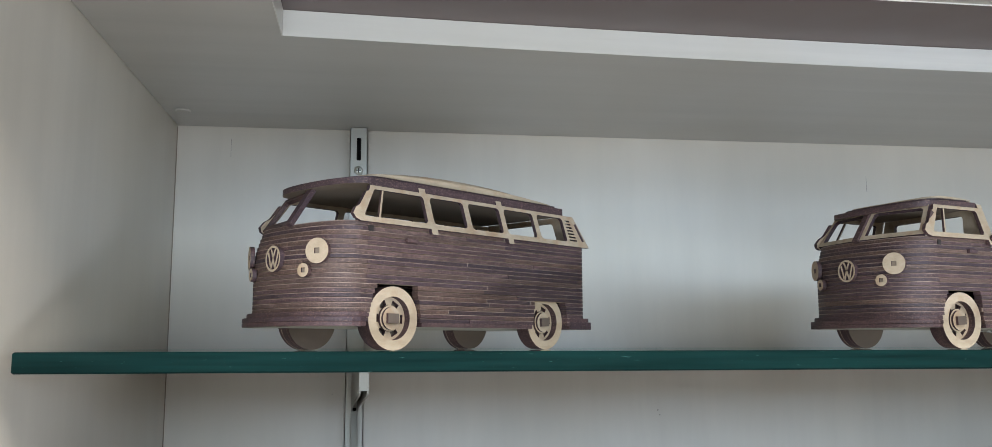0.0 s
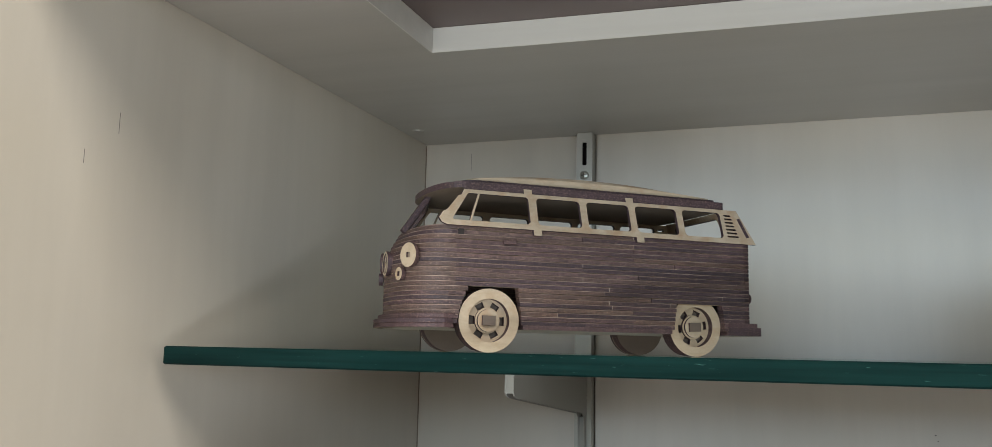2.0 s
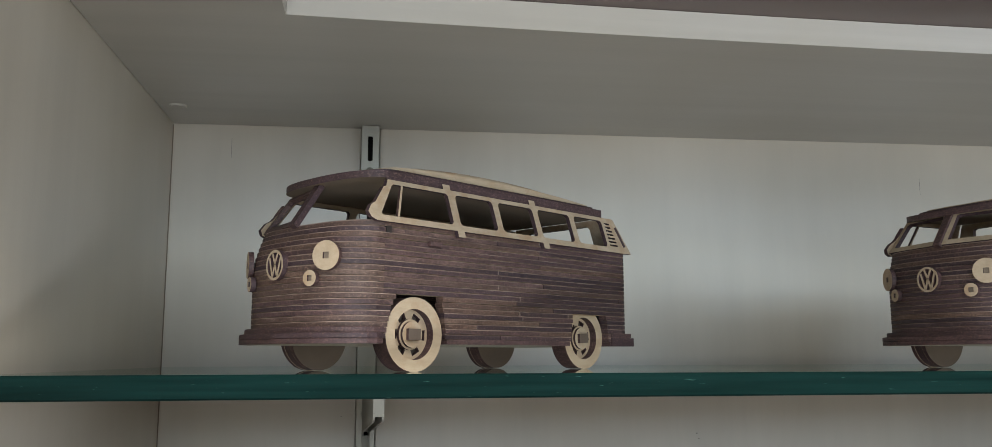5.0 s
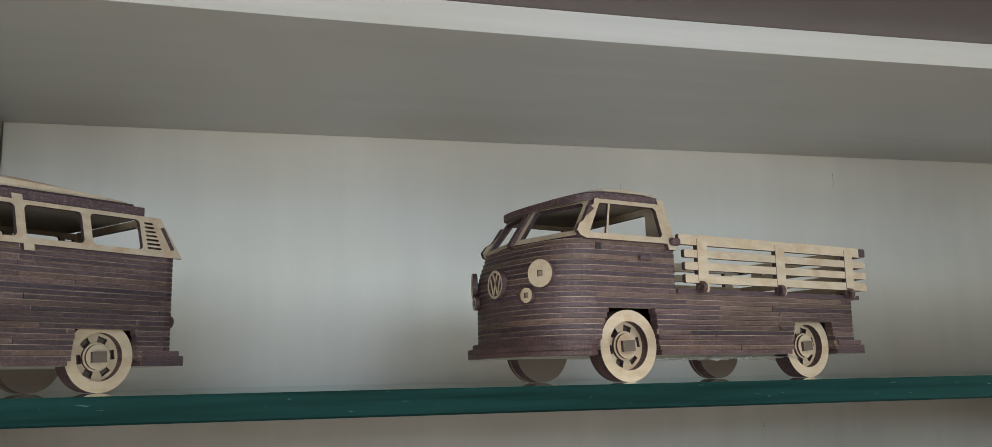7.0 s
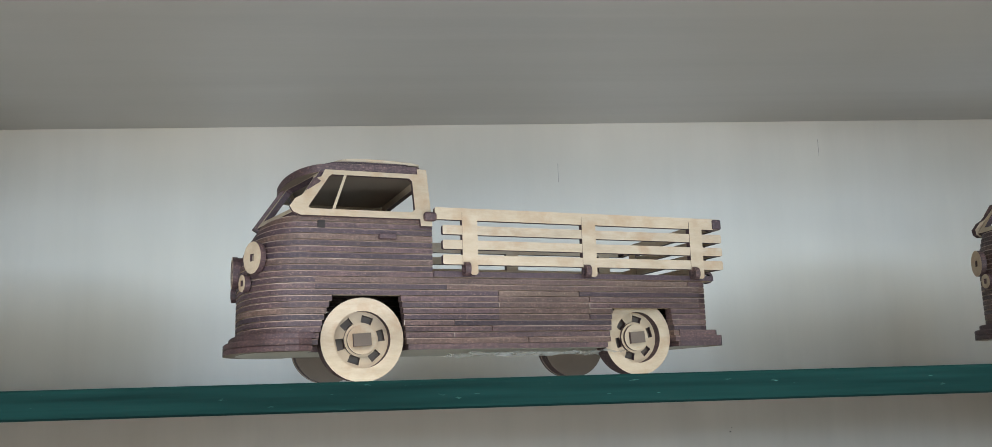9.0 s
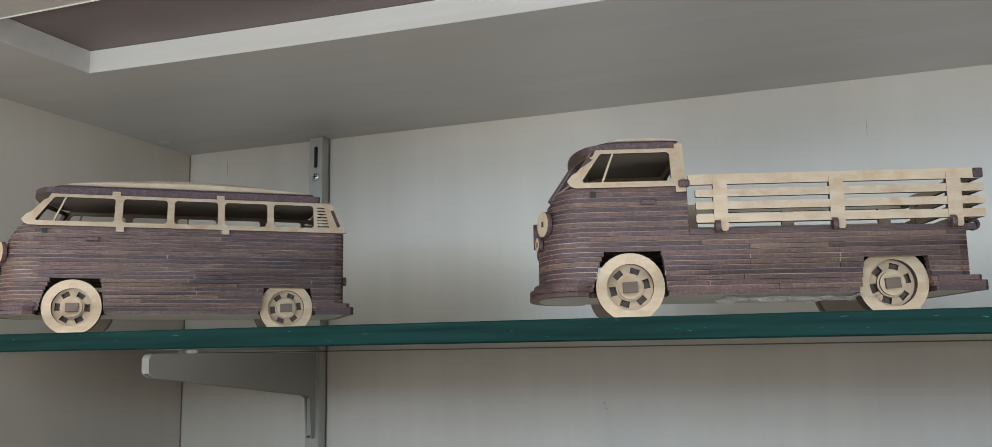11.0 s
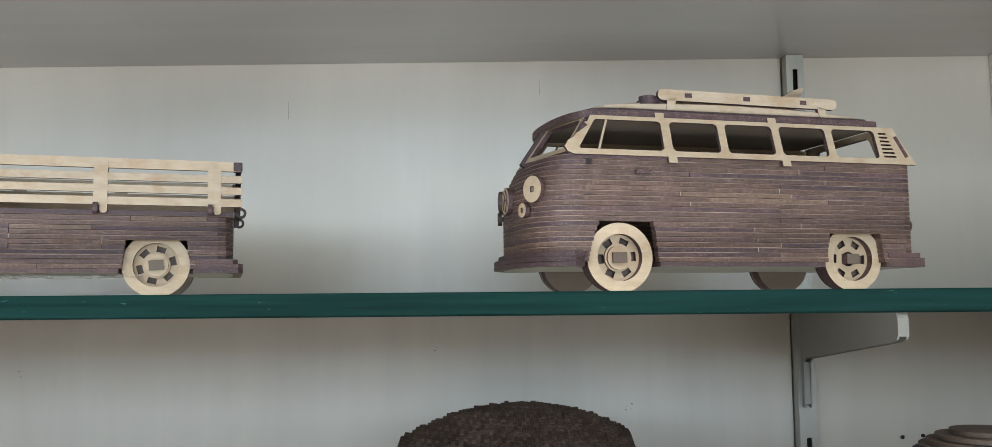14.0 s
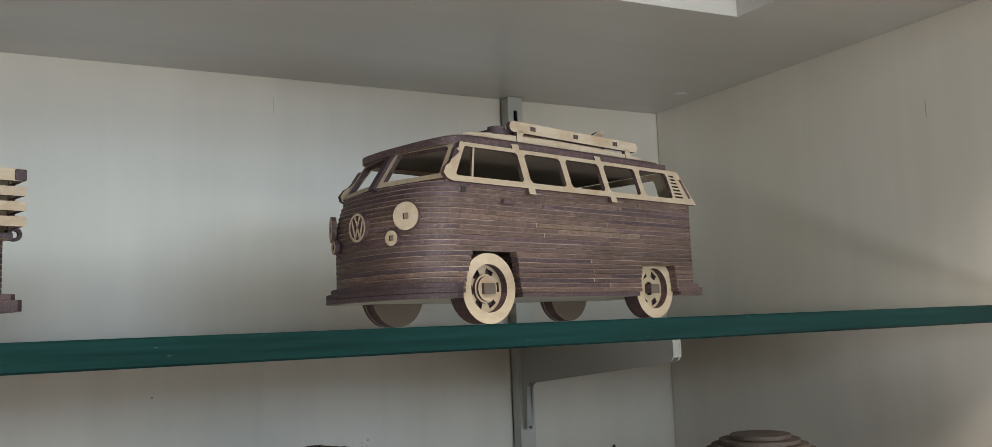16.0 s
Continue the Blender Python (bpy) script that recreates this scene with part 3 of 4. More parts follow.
def nose_badge(van):
    z = 58.0
    p, nrm = on_nose(WC, z)
    side, up = Vector((0, 0, 1)).cross(nrm), Vector((0, 0, 1))
    p = p + nrm * 3.4
    place = lambda a, b, d: (p + side * a + up * b - nrm * d) * MM
    bm = cut_sheet(circle(8.4, 40), [circle(6.9, 36)], place, 2.6)
    low = lambda a, b, d: (p + side * a + up * b - nrm * (0.25 + d)) * MM
    for a, b in (((-5.4, 4.4), (-2.3, -6.6)), ((-2.3, -6.6), (0, 0.2)), ((0, 0.2), (2.3, -6.6)), ((2.3, -6.6), (5.4, 4.4)), ((-2.5, 6.4), (0, 0.9)), ((0, 0.9), (2.5, 6.4))):
        cut_sheet(bar2d(a, b, 1.5), [], low, 2.0, bm)
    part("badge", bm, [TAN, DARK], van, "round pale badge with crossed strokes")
    back = lambda a, b, d: (p + side * a + up * b - nrm * (2.6 + d)) * MM
    part("badge_plate", cut_sheet(circle(8.0, 36), [], back, 4.0), [DARK, DARK], van)


LEAN = 8.0 / 25.0


def greenhouse(van, near, u_tail, windows, slots, pillars, rear_edge):
    """Pale window panel of one side; it leans inwards."""
    s = -1 if near else 1
    w_out = WC + s * (HALF + 3.0)

    def place(a, b, d):
        return Vector((a, w_out - s * ((b - 80) * LEAN + d), b)) * MM

    top = 105.0
    out = [(-112.6, 84.5), (-111.0, 81.5), (-107.5, 80)]
    for c in pillars:
        out += [(c, 80), (c, 76.3), (c + 5.6, 76.3), (c + 5.6, 80)]
    out += rear_edge
    for c in reversed(pillars):
        out += [(c + 1.6, top), (c + 1.6, top + 3.2), (c - 4.2, top + 3.2), (c - 4.2, top)]
    out += [(-94.5, top), (-96.5, 101.0), (-98.5, 100.3), (-106.4, 90.6), (-109.8, 88.6)]
    sheet = part("window_panel", cut_sheet(out, windows + slots, place, 2.9), [TAN, DARK], van, "pale plywood window panel")
    # slim quarter-light bar
    part("quarter_bar", cut_sheet(bar2d((-91.6, 83.0), (-84.2, 103.0), 1.3), [], lambda a, b, d: place(a, b, d + 0.6), 1.8), [TAN, DARK], sheet)
    return sheet


def van_windows(pickup):
    w1 = [(-103.6, 84.6), (-102.6, 83.6), (-52, 83.6), (-50.2, 85.2), (-50.2, 101), (-51.8, 102.4), (-91.3, 102.4), (-92.6, 101.4)]
    wins = [w1]
    slots = []
    if not pickup:
        for a, b in ((-44.6, -13.0), (-8.0, 24.0), (29.0, 61.3), (66.3, 97.3)):
            wins.append(rounded(a, 83.6, b, 102.4, 2.6))
        for i in range(7):
            z = 84.4 + i * 2.6
            shift = (z - 84.4) * 0.22
            slots.append(rounded(100.3, z, 109.6 - shift, z + 1.3, 0.6, 2))
    return wins, slots


def windscreen(van, near_frame=True):
    """Two flat pale frames that meet at a dark middle post."""
    post_lo, post_hi = Vector((-122.5, WC, 81.5)), Vector((-106.5, WC, 105.0))
    for s, shown in ((-1, near_frame), (1, True)):
        lo = Vector((-111.0, WC + s * (HALF - 1.5), 82.0))
        hi = Vector((-96.5, WC + s * (HALF - 7.0), 105.0))
        inn = Vector((0, -s * 1.6, 0))
        a, b, c, d4 = lo, post_lo - inn * 0 + Vector((0, s * 2.0, 0)), post_hi + Vector((0, s * 2.0, 0)), hi
        nrm = (b - a).cross(d4 - a).normalized()
        if nrm.x > 0:
            nrm = -nrm

        def at(p, q):
            lo_ = a.lerp(b, p)
            hi_ = d4.lerp(c, p)
            return lo_.lerp(hi_, q)

        if shown:
            m = 0.075
            hole = [(m, 0.14), (1 - m, 0.14), (1 - m, 0.86), (1 - m - 0.04, 0.9), (m + 0.05, 0.9), (m, 0.84)]
            part("windscreen_frame", cut_sheet([(0, 0), (1, 0), (1, 1), (0, 1)], [hole], lambda p, q, d: (at(p, q) - nrm * d) * MM, 2.9), [TAN if near_frame else DARK, DARK], van, "plywood windscreen frame")
            # dark block that ties the frame to the side panel
            mid = lo.lerp(hi, 0.62) + Vector((1.5, s * 1.5, 0))
            along = (hi - lo).normalized()
            sd = Vector((0, s, 0))
            fw = along.cross(sd).normalized()
            bm = bmesh.new()
            vs = bmesh.ops.create_cube(bm, size=1)["verts"]
            for v in vs:
                v.co = (mid + along * v.co.x * 8 + sd * v.co.y * 2.6 + fw * v.co.z * 3.6) * MM
            part("corner_block", bm, DARK, van, "dark wooden corner block")
    along = (post_hi - post_lo).normalized()
    out = Vector((0, 1, 0)).cross(along)
    bm = bmesh.new()
    for v in bmesh.ops.create_cube(bm, size=1)["verts"]:
        mid = (post_lo + post_hi) / 2
        v.co = (mid + along * v.co.x * 31 + Vector((0, 1, 0)) * v.co.y * 5 + out * v.co.z * 3.4) * MM
    part("windscreen_post", bm, DARK, van, "dark middle windscreen post")


def roof_outline(h, front_u, front_a, rear_u, rear_a, n=2.3):
    pts, sides = [], 14
    for i in range(0, 25):
        th = math.pi * i / 24
        c, s = math.cos(th), math.sin(th)
        pts.append((front_u - front_a * abs(s) ** (2 / n), WC - h * math.copysign(abs(c) ** (2 / n), c)))
    pts += [(front_u + (rear_u - front_u) * i / sides, WC + h) for i in range(1, sides)]
    for i in range(0, 13):
        th = math.pi * i / 12
        c, s = math.cos(th), math.sin(th)
        pts.append((rear_u + rear_a * abs(s) ** (2 / 3.0), WC + h * math.copysign(abs(c) ** (2 / 3.0), c)))
    pts += [(rear_u + (front_u - rear_u) * i / sides, WC - h) for i in range(1, sides)]
    return pts


def roof(van, rear_u, crown=0.0, raised=0.0):
    """Bent thin sheets: the lower two droop to a visor, the pale ones arch over them."""
    sheets = ((105.2, 109.2, 45.5, -92, 19, rear_u, 4, DARK), (109.3, 111.2, 41.5, -84, 17, rear_u - 5, 4, DARK), (111.3, 112.4, 39.0, -80, 14, rear_u - 8, 4, TAN), (112.5, 113.2, 33, -72, 16, rear_u - 16, 6, TAN))
    for k, (z0, z1, h, fu, fa, ru, ra, edge) in enumerate(sheets):
        if rear_u < 0 and k > 1:
            ru, ra = rear_u + 3, 1
        bm = flat_sheet(roof_outline(h, fu, fa, ru, ra), [], z0, z1)
        lift_top = (0.0, 0.0, 3.0 + crown * 0.5, 4.4 + crown)[k] if rear_u > 0 else (0.0, 0.0, 1.2, 1.5)[k]
        under = (0.0, 0.0, 0.0, 3.0 + crown * 0.5)[k] if rear_u > 0 else (0, 0, 0, 1.2)[k]
        mid, half = (ru + fu - fa) / 2, (ru - fu + fa) / 2
        for v in bm.verts:
            u, z = v.co.x / MM, v.co.z / MM
            arch = max(0.0, 1 - abs((u - mid) / half) ** 2.2)
            droop = (2.6 - raised) * max(0.0, (-72 - u) / 38.0) ** 2
            v.co.z += ((lift_top if z > (z0 + z1) / 2 else under) * arch - droop + (0.0 if k == 0 and z < 107 and u > -95 else raised * 0.8)) * MM
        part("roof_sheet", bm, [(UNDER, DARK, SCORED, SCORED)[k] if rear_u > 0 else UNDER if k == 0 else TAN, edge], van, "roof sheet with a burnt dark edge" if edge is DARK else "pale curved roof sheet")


def chassis(van, rear):
    (ru, nw), nose, fw, tail = outline(20, 0.0, rear)
    body = [(-100, nw), *nose, (-100, fw), (ru, fw), *tail, (ru, nw)]
    cutn = []
    for arch in ((-101, -54), (56, 100)):
        cutn.append(arch)
    near = [(-54, nw), (-54, nw + 15), (-101, nw + 15), (-101, nw)]
    pts = [(ru, nw), (100, nw), (100, nw + 15), (56, nw + 15), (56, nw), *near, (-102, nw), *nose, (-102, fw), (-101, fw), (-101, fw - 15), (-54, fw - 15), (-54, fw), (56, fw), (56, fw - 15), (100, fw - 15), (100, fw), (ru, fw), *tail]
    part("base_plate", flat_sheet(pts, [], 15.1, 17.9), [PALEBASE, DARK], van, "pale papered base plate")
    for u in (-76, 76):
        part("axle", box((u - 2) * MM, (nw + 12) * MM, 18.4 * MM, (u + 2) * MM, (fw - 12) * MM, 22.4 * MM), DARK, van)


def bumpers(van, rear):
    for z, g in ((15.2, 6.2), (18.1, 6.2), (21.1, 3.4)):
        (ru, nw), nose, fw, tail = outline(20, g, rear)
        u0 = -101.5 if g > 4 else -100
        pts = [(u0, nw + g * 0.7), (-108, nw + g * 0.25), *nose[2:-2], (-108, fw - g * 0.25), (u0, fw - g * 0.7)]
        inner = [(min(u + 12, u0 + 1) if u < u0 - 1 else u, WC + (w - WC) * 0.84) for u, w in pts]
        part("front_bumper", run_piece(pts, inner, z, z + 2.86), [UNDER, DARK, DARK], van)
    for z, g in ((15.2, 5.8), (18.1, 5.8), (21.1, 2.6)):
        (ru, nw), nose, fw, tail = outline(20, 0.0, rear)
        o = [(101, nw - 0.4), (rear - 3 + g, nw - 0.4), (rear + g, nw + 3), (rear + g, fw - 3), (rear - 3 + g, fw + 0.4), (101, fw + 0.4), (101, fw - 8), (rear - 8, fw - 8), (rear - 8, nw + 8), (101, nw + 8)]
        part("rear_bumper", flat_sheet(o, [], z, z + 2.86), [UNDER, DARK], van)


def patch_at(patches, z):
    """Stretch of the near side whose sheet was burnt otherwise: from, to, material."""
    for z0, z1, u0, u1, mat in patches:
        if z0 <= z < z1:
            return u0, u1, mat
    return None


def build_van(name, m, label, pickup=False, near_frame=True, seed=1, hubs=(-76.5, 77.5), bare_rear=False, skin=None, tail_skins=None, nose_joint=0.5, patches=()):
    van = thing(name, m, label, "model van" if not pickup else "model truck", "model vehicles on the glass shelf")
    rng = random.Random(seed)
    rear = 124.5
    tops = 21
    for k in range(tops):
        z = BASE + k * STEP
        full = not pickup or z < 51.5
        ed = arch_edges(z, rng)
        seam = lambda: rng.choice((-34, -12, 8, 26, 26, 40, 58))
        if not full:
            # cab only
            e = -41.0
            layer_pieces(van, z, rng, 0, [(-140, e)], [(-140, e)], skin=skin, tail_skins=tail_skins)
            w = [(e - 6, WC - HALF + 6), (e, WC - HALF + 6), (e, WC + HALF - 6), (e - 6, WC + HALF - 6)]
            part("cab_rear_sheet", flat_sheet(w, [], z, z + 2.86), [TAN, DARK], van)
            continue
        if ed is None:
            cuts = []
            for side in range(2):
                s1 = seam()
                c = [(-140, -100.3 if rng.random() < nose_joint else s1), (s1 + 0.25, rear)]
                if c[0][1] < -100:
                    c = [(-140, -100.3), (-100.0, s1), (s1 + 0.25, rear)]
                cuts.append(c)
            patched = patch_at(patches, z)
            if patched:
                p0, p1 = patched[:2]
                cuts[0] = [(-140, -100.3), (-100.0, p0), (p0 + 0.25, p1), (p1 + 0.25, rear)]
            layer_pieces(van, z, rng, rear, *cuts, skin=skin, tail_skins=tail_skins, patched=patched)
        else:
            fl, fr, rl, rr = ed
            cuts = []
            for side in range(2):
                if rl is None:
                    s1 = rng.choice((8, 26, 40))
                    c = [(-140, fl), (fr, s1), (s1 + 0.25, rear)]
                else:
                    s1 = rng.choice((-30, -10, 10, 26))
                    c = [(-140, fl), (fr, s1), (s1 + 0.25, rl), (rr, rear)]
                cuts.append(c)
            patched = patch_at(patches, z)
            if patched:
                p0, p1 = patched[:2]
                ends = [(p1 + 0.25, rear)] if rl is None else [(p1 + 0.25, rl), (rr, rear)]
                cuts[0] = [(-140, fl), (fr, p0), (p0 + 0.25, p1), *ends]
            layer_pieces(van, z, rng, rear, *cuts, skin=skin, tail_skins=tail_skins, patched=patched)
    chassis(van, rear)
    bumpers(van, rear)
    for u, sunk in zip(hubs, (0, 3.5)):
        t = rng.uniform(-0.05, 0.35)
        wheel_parts(van, u, WC - HALF + 2.0 + sunk, -1, t, bare_rear and u > 0)
        wheel_parts(van, u, WC + HALF - 2.0 - sunk, 1, t)
    for s in (-1, 1):
        nose_disc(van, "headlamp", WC + s * 36.5, 61.0, 7.9, "pale round headlamp disc with a dark square peg")
        nose_disc(van, "fog_lamp", WC + s * 28.5, 49.3, 4.3, "small pale round lamp disc", 1.5, 3.6)
    nose_badge(van)
    wins, slots = van_windows(pickup)
    if pickup:
        for near in (True, False):
            greenhouse(van, near, -42, wins, slots, [], [(-48, 80), (-48, 76.3), (-42.0, 76.3), (-42.0, 108), (-47, 108), (-47, 105)])
        back = lambda a, b, d: Vector((-44.5 + d, a, b)) * MM
        part("cab_back", cut_sheet([(-2, 78), (94, 78), (87, 105), (5, 105)], [rounded(14, 84, 78, 101, 2.5)], back, 2.9), [TAN, DARK], van, "pale plywood cab back with a window")
        roof(van, -47)
        truck_bed(van)
        loose_film(van)
    else:
        for near in (True, False):
            greenhouse(van, near, 122, wins, slots, [-48.6, 27.0], [(123, 80), (112, 105)])
        back = lambda a, b, d: Vector((118.5 - (b - 80) * 0.42 - d, a, b)) * MM
        part("tail_panel", cut_sheet([(-2, 80.5), (94, 80.5), (86, 105), (6, 105)], [rounded(16, 85, 76, 101, 3)], back, 2.9), [TAN, DARK], van, "pale plywood tail panel with a window")
        for s in (-1, 1):
            w0 = WC + s * (HALF + 3.2)
            bm = cut_sheet(bar2d((117.2, 85), (112.2, 99), 2.6), [], lambda a, b, d: Vector((a, w0 - s * ((b - 80) * LEAN + d), b)) * MM, 3.4)
            part("tail_strip", bm, [DARK, DARK], van, "dark wooden strip")
        roof(van, 101, 2.0 if near_frame else 1.5, 0.0 if near_frame else 1.8)
        part("tail_lamp", cut_sheet(circle(3.6, 20), [], lambda a, b, d: Vector((122 + d, 4 + a, 42 + b)) * MM, 3.0), [DARK, DARK], van)
        part("tail_lamp", cut_sheet(circle(3.6, 20), [], lambda a, b, d: Vector((122 + d, 88 + a, 42 + b)) * MM, 3.0), [DARK, DARK], van)
    windscreen(van, near_frame)
    for s in (-1, 1):
        w = WC + s * HALF
        part("door_handle", box(-69 * MM, (w - 0) * MM, 69.6 * MM, -60 * MM, (w + s * 3.0) * MM, 72.2 * MM, 0.0004), DARK, van, "small dark door handle")
        part("slot_hole", box(-99 * MM, (w - s * 2) * MM, 74.6 * MM, -95.4 * MM, (w + s * 0.3) * MM, 78.2 * MM), HOLE_SHADE, van, "small square dark hole")
    return van


def rail(van, place, length0, length1, posts, front_hook):
    """Pale slatted side board: four slats on uprights, cut from one sheet."""
    bars = ((80.0, 86.2, 0), (72.5, 77.2, 4), (65.0, 69.7, 4), (57.2, 62.2, 4))
    first = None
    for z0, z1, short in bars:
        a0 = length0 + (short if front_hook else 0)
        r = part("slat", cut_sheet(rounded(a0, z0, length1, z1, 0.8, 2), [], place, 2.9), [TAN, DARK], van)
    for c in posts:
        part("slat_post", cut_sheet([(c - 4.1, 57), (c - 4.1, 84), (c + 4.1, 84), (c + 4.1, 53), (c + 3, 52), (c + 0.6, 52), (c - 0.2, 53.4), (c - 0.2, 57)], [], lambda a, b, d: place(a, b, d - 0.3), 3.5), [TAN, DARK], van)
        ring = circle(3.6, 18, -0.6, 54.8)
        hole = circle(1.9, 14, -0.6, 54.8)
        part("hinge_ring", cut_sheet(ring, [hole], lambda a, b, d: place(c - 3.8 + d, b, a), 2.9), [DARK, DARK], van, "dark wooden hinge ring")


def truck_bed(van):
    nw, fw = WC - HALF, WC + HALF
    part("bed_floor", flat_sheet([(-40.8, nw - 2.0), (124, nw - 2.0), (124, fw + 2.0), (-40.8, fw + 2.0)], [], 51.2, 54.0), [TAN, DARK], van, "bed floor sheet with a burnt dark edge")
    near = lambda a, b, d: Vector((a, nw - 5.0 + d, b)) * MM
    far = lambda a, b, d: Vector((a, fw + 5.0 - d, b)) * MM
    rail(van, near, -41, 129, (-22.5, 45, 112), True)
    rail(van, far, -41, 129, (-22.5, 45, 112), True)
    tail = lambda a, b, d: Vector((128 - d, a, b)) * MM
    rail(van, tail, nw - 1.5, fw + 1.5, (nw + 14, fw - 14), False)
    for w0, w1 in ((nw - 6.2, nw + 2.5), (fw - 2.5, fw + 6.2)):
        part("corner_cap", box(123.4 * MM, w0 * MM, 80.2 * MM, 128.9 * MM, w1 * MM, 85.9 * MM, 0.0008), DARK, van, "dark wooden corner cap")
        part("front_hook", box(-46.5 * MM, w0 * MM, 79 * MM, -40 * MM, (w0 + 4) * MM, 83.5 * MM, 0.0012), DARK, van, "dark wooden hook at the cab")


def loose_film(van):
    """Crumpled clear plastic film stuck under the base plate."""
    bm = bmesh.new()
    nu, nw_ = 26, 12
    grid = []
    for i in range(nu):
        row = []
        for j in range(nw_):
            u, w = -20 + i * 3.6, -2 + j * 4.0
            z = 14.6 - 4.2 * abs(noise.noise(Vector((u * 0.055, w * 0.08, 2.0)))) - 1.6 * abs(noise.noise(Vector((u * 0.2, w * 0.22, 7.0))))
            row.append(bm.verts.new(Vector((u, w + 2.5 * math.sin(i * 0.5), z)) * MM))
        grid.append(row)
    for i in range(nu - 1):
        for j in range(nw_ - 1):
            bm.faces.new((grid[i][j], grid[i + 1][j], grid[i + 1][j + 1], grid[i][j + 1]))
    part("plastic_film", bm, FILM, van, "crumpled clear plastic film")


def roof_rack(van):
    zt = lambda u: 121.4 - (u + 46) * 0.010
    for s in (-1, 1):
        w = WC + s * 38
        out = []
        for i in range(9):
            th = radians(90 + 180 * i / 8)
            out.append((-44 + 3.4 * math.cos(th), zt(-44) + 3.4 * math.sin(th)))
        for i in range(9):
            th = radians(-90 + 180 * i / 8)
            out.append((74 + 3.4 * math.cos(th), zt(74) + 3.4 * math.sin(th)))
        sq = [[(c - 2.4, zt(c) - 1.2), (c + 2.4, zt(c) - 1.2), (c + 2.4, zt(c) + 1.6), (c - 2.4, zt(c) + 1.6)] for c in (-27, 13, 53)]
        place = lambda a, b, d: Vector((a, w + s * (1.5 - d), b)) * MM
        part("rack_rail", cut_sheet(out, sq, place, 2.9), [TAN, DARK], van, "pale roof rack rail with square mortises")
        for c in (-38, 66):
            k = 1 if c < 0 else -1
            part("rack_leg", cut_sheet([(c - 2.5 - 1.5 * k, 110.7), (c + 2.5 - 1.5 * k, 110.7), (c + 3, zt(c) - 2), (c - 3, zt(c) - 2)], [], place, 2.9), [TAN, DARK], van)
    for c in (-27, 13, 53):
        part("rack_crossbar", box((c - 2.3) * MM, (WC - 39.2) * MM, (zt(c) - 1.1) * MM, (c + 2.3) * MM, (WC + 39.2) * MM, (zt(c) + 1.5) * MM), DARK, van)
    board = [(-40, WC - 12), (-20, WC - 20), (40, WC - 20), (62, WC - 10), (66, WC), (62, WC + 10), (40, WC + 20), (-20, WC + 20), (-40, WC + 12)]
    part("surfboard", flat_sheet(board, [], 122.9, 125.1), [UNDER, DARK], van, "thin plywood surfboard")
    fin = [(46, 125.1), (60, 125.1), (66, 131), (68, 136.5), (60, 134), (53, 130)]
    part("fin", cut_sheet(fin, [], lambda a, b, d: Vector((a, WC - 18 + d, b)) * MM, 2.9), [TAN, DARK], van, "pale surfboard fin")
    for z0, z1, r in ((114.0, 118.6, 7.0), (118.7, 121.6, 5.6)):
        part("roll", flat_sheet(circle(r, 28, -50, WC - 30), [], z0, z1), [DARK, DARK], van, "stacked dark luggage disc")


# ---- things below the glass ----
def build_ball():
    ball = thing("layered_ball", pose(1.2808, -0.348, 1.300), "brown ball built from stacked plywood discs", "ball")
    for i in range(37):
        z = i * 3.19
        r = 64.5 * math.sqrt(1 - ((z + 1.4 - 47) / 73) ** 2)
        part("disc", flat_sheet(circle(r, 56, random.uniform(-0.5, 0.5), random.uniform(-0.5, 0.5)), [], z, z + random.uniform(2.6, 2.9)), [DISCFACE, DISCEDGE], ball)
    part("core", flat_sheet(circle(14, 20), [], 0.0, 115.5), [SLICE, SLICE], ball, "dark centre post")


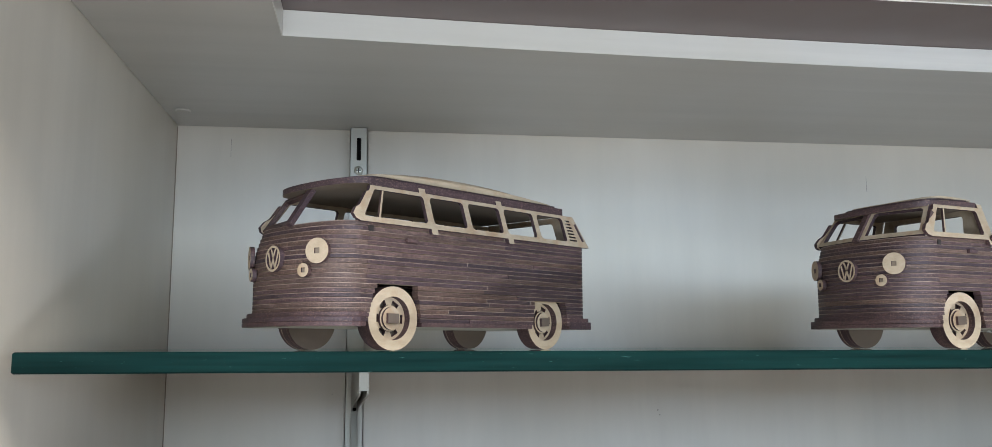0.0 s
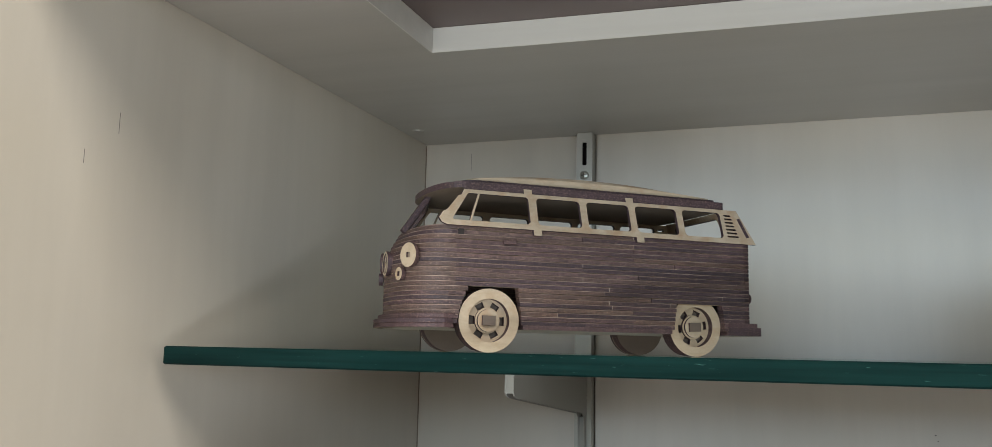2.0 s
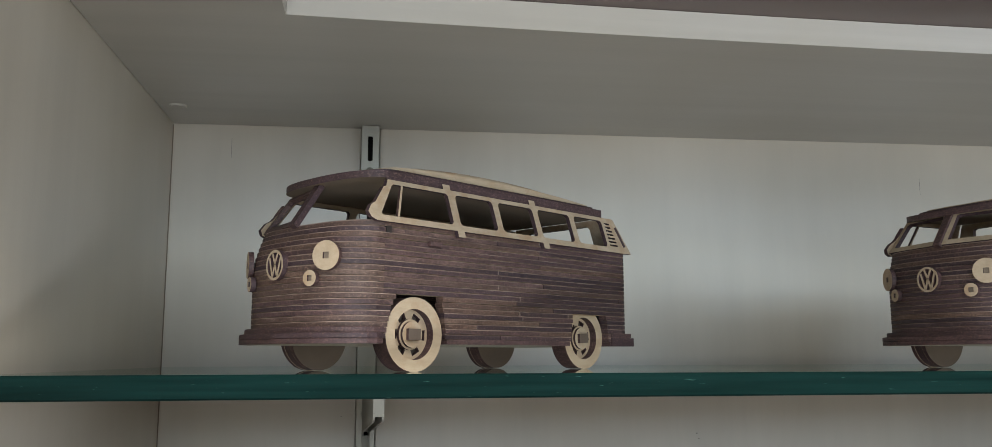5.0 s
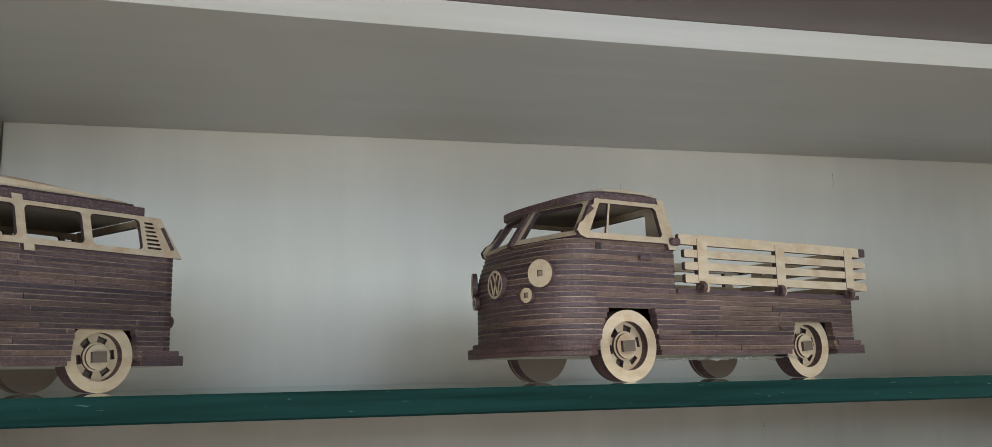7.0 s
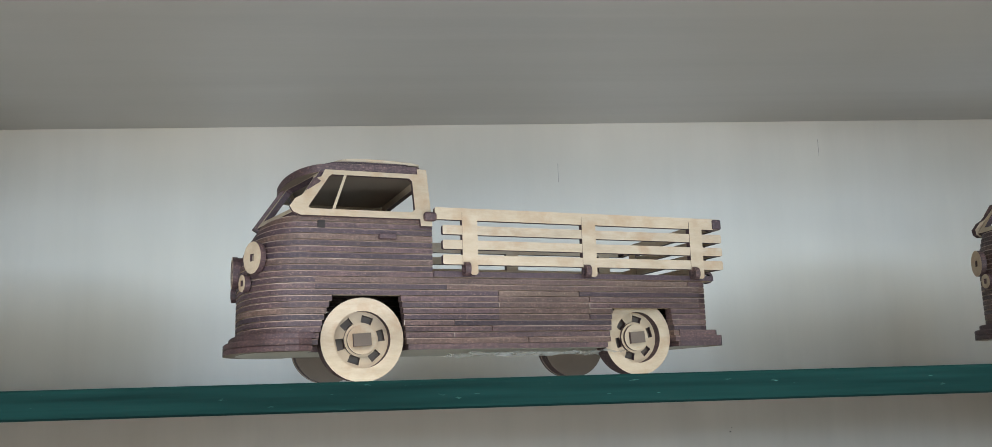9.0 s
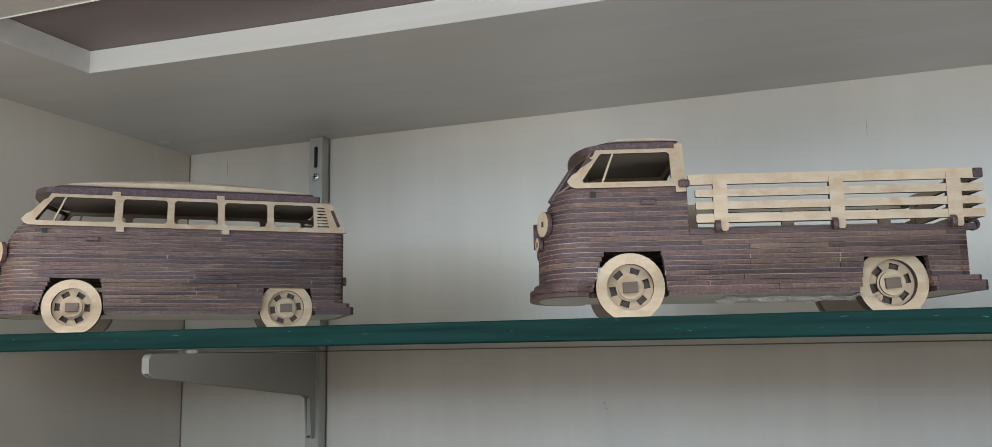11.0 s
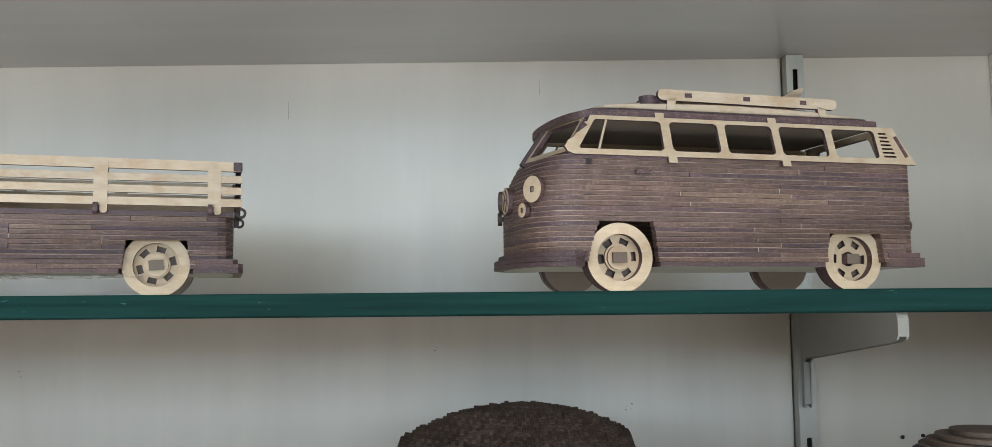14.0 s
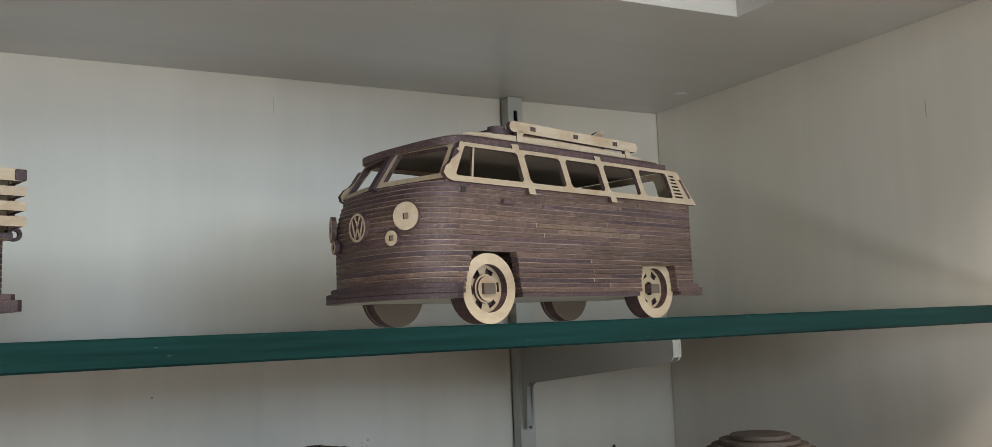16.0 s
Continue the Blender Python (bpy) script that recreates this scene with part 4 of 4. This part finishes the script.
def build_bust():
    """Sculpture of upright slices; plain folds without features."""
    bm = bmesh.new()
    n, t = 59, 3.0
    step = lambda v, at, soft: 1 / (1 + math.exp(max(-60.0, min(60.0, -(v - at) / soft))))
    for i in range(n):
        x = (i - n / 2 + 0.5) * t
        q = x / 88.5
        top = random.uniform(-0.6, 0.6) + 118 - 24 * abs(q - 0.06) ** 2.1 + 0.5 * math.sin(i * 1.7)
        pts = [(128 - 20 * abs(q), 0), (128 - 20 * abs(q), top - 24), (60, top - 3), (36, top)]
        m = 60
        jag = random.uniform(-1.2, 1.2) + 2.4 * (i % 2)
        inner = step(q, -0.37, 0.04) * step(-q, -0.73, 0.03)      # the snout between the two hollows
        inner = max(inner, step(abs(q), 0.935, 0.012))            # and the two outer flanks
        edge = 25 - 6 * abs(q) + random.uniform(-1.5, 1.5)
        ledge = 47 + 5 * math.sin(i * 1.3) * (0.35 + 0.4 * step(q, 0.2, 0.1)) - 10 * step(-q, 0.05, 0.06)
        for j in range(m + 1):
            z = top * (1 - j / m)
            dz = top - z
            cap = 36 - 84 * min(1.0, dz / 26.0) ** 0.75
            groove = 9 * math.exp(-((q + 0.11 + 0.004 * dz) / 0.05) ** 2) * step(dz, 12, 3)
            brow = 9 * math.exp(-((dz - 27) / 4.0) ** 2) * step(q, -0.08, 0.03) * step(-q, -0.5, 0.08)
            snout = cap + groove + brow - 34 * step(dz, 33, 4) - 8 * math.exp(-((q - 0.3) / 0.3) ** 2)
            under = -24 + 0.35 * (dz - ledge) if q > 0.0 else -52 + 0.5 * (dz - ledge) + 60 * max(0.0, -q - 0.02)
            low = step(dz, ledge, 0.8)
            core = snout * (1 - low) + under * low
            if abs(q) > 0.85:
                core = max(core, -46 + 0.1 * dz)
            wall = (102 - 0.9 * max(0.0, dz - 40) if q < 0 else 4) + 5 * noise.noise(Vector((x * 0.12, dz * 0.2, 1.0)))
            gone = step(dz, edge, 0.7) * (1 - inner)
            fold = 3.0 * noise.noise(Vector((x * 0.07, dz * 0.10, 3.0))) + 1.6 * math.sin(dz * 0.9 + i * 2.1)
            pts.append((min(106.0, core * (1 - gone) + wall * gone + fold + jag), z))
        va = [bm.verts.new(Vector((x - t / 2 - 0.02, y, z)) * MM) for y, z in pts]
        vb = [bm.verts.new(Vector((x + t / 2 + 0.02, y, z)) * MM) for y, z in pts]
        bm.faces.new(va).material_index = 1
        bm.faces.new(vb[::-1]).material_index = 1
        for k in range(len(pts)):
            bm.faces.new((va[k - 1], vb[k - 1], vb[k], va[k]))
    ob = link_mesh("sliced_sculpture", bm, [SLICE, DISCFACE])
    ob.matrix_world = pose(1.004, -0.216, 1.300)
    tagged(ob, "dark brown sculpture built from upright wooden slices", "sculpture")


def build_small():
    for x in (0.018, 1.456):
        bm = bmesh.new()
        bmesh.ops.create_cone(bm, cap_ends=True, segments=28, radius1=0.0068, radius2=0.0078, depth=0.0016, matrix=Matrix.Translation((0, 0, -0.0008)))
        ob = link_mesh("cover_cap", bm, BOARD)
        ob.matrix_world = pose(x, -0.066 if x < 0.5 else -0.085, TOPZ + 0.0034 * x)
        tagged(ob, "small round pale cover cap on the board", "cap", "cover caps")
    for x, z in ((0.092, 1.3625), (0.112, 1.365), (1.3855, 1.3612), (1.4055, 1.3625)):
        bm = bmesh.new()
        bmesh.ops.create_cone(bm, cap_ends=True, segments=16, radius1=0.0019, radius2=0.0019, depth=0.0012, matrix=Matrix.Rotation(radians(90), 4, "X"))
        ob = link_mesh("peg_hole", bm, HOLE_SHADE)
        ob.matrix_world = pose(x, -0.0002, z)
        tagged(ob, "small dark drilled hole in the back panel", "hole", "drilled holes", "structure")


def build_marks():
    """Pencil ticks and chips left on the laminate."""
    bm = bmesh.new()
    for x, z, l in ((1.036, 1.712, 0.016), (0.783, 1.690, 0.018), (0.056, 1.712, 0.020)):
        box(x - 0.00013, -0.00012, z - l / 2, x + 0.00013, 0.0001, z + l / 2, bm=bm)
    rng = random.Random(4)
    for cx, cz, n in ((1.119, 1.393, 7), (0.52, 1.43, 2), (0.93, 1.452, 2), (0.165, 1.452, 1)):
        for i in range(n):
            x, z, r = cx + rng.uniform(-0.004, 0.004), cz + rng.uniform(-0.004, 0.004), rng.uniform(0.0003, 0.0008)
            box(x - r, -0.00015, z - r * 0.7, x + r, 0.0001, z + r * 0.7, bm=bm)
    structure("wall_marks", bm, PENCIL, "dark pencil ticks and chips on the back panel", "marks")
    bm = bmesh.new()
    for x, y, z, l in ((0.0, -0.485, 1.64, 0.014), (0.0, -0.512, 1.613, 0.009), (CX1, -0.35, 1.665, 0.014)):
        box(x - 0.00012, y - 0.0002, z - l / 2, x + 0.00012, y + 0.0002, z + l / 2, bm=bm)
    structure("side_marks", bm, PENCIL, "dark scratches on the side panels", "marks")


build_room()
build_cabinet()
build_marks()
build_glass_shelf(0.011, 1.480, -0.016, 1.5, "thick clear glass shelf with a dark green polished edge")
for ux, skew in ((UP1, 2.0), (UP2, -5.6)):
    build_upright(ux)
    build_bracket(ux, skew)
build_van("model_van", pose(0.2764, -0.3386, 1.5, 0, 0, 38.5), "dark burnt plywood model bus without roof rack, on glass", near_frame=False, seed=3, skin=SKINS_BUS, tail_skins=SKINS_BUS_TAIL, nose_joint=0.85, patches=((44, 47, 34, 111, SHEET_DEEP), (38, 41, 4, 96, SHEET_DEEP), (32, 35, 8, 55, SHEET_DEEP), (50, 53, 30, 111, SHEET_DEEP)))
build_van("model_truck", pose(0.7014, -0.3439, 1.5, 0, 0, 16.74), "dark burnt plywood model pickup with pale slatted bed, on glass", pickup=True, seed=5, patches=((29, 41, -6, 46, SHEET_WARM), (41, 44, -6, 40, SHEET_LIGHT), (47, 50, 62, 108, SHEET_LIGHT)))
roof_rack(build_van("model_van", pose(1.1385, -0.3430, 1.5, 0, 0, 14.0), "brown burnt plywood model bus carrying a pale roof rack, on glass", seed=8, hubs=(-78.5, 79.5), bare_rear=True, skin=SKINS_WARM, patches=((56, 59, -40, 34, SHEET_LIGHT), (53, 56, -20, 60, SHEET_LIGHT))))
build_ball()
build_bust()
build_small()
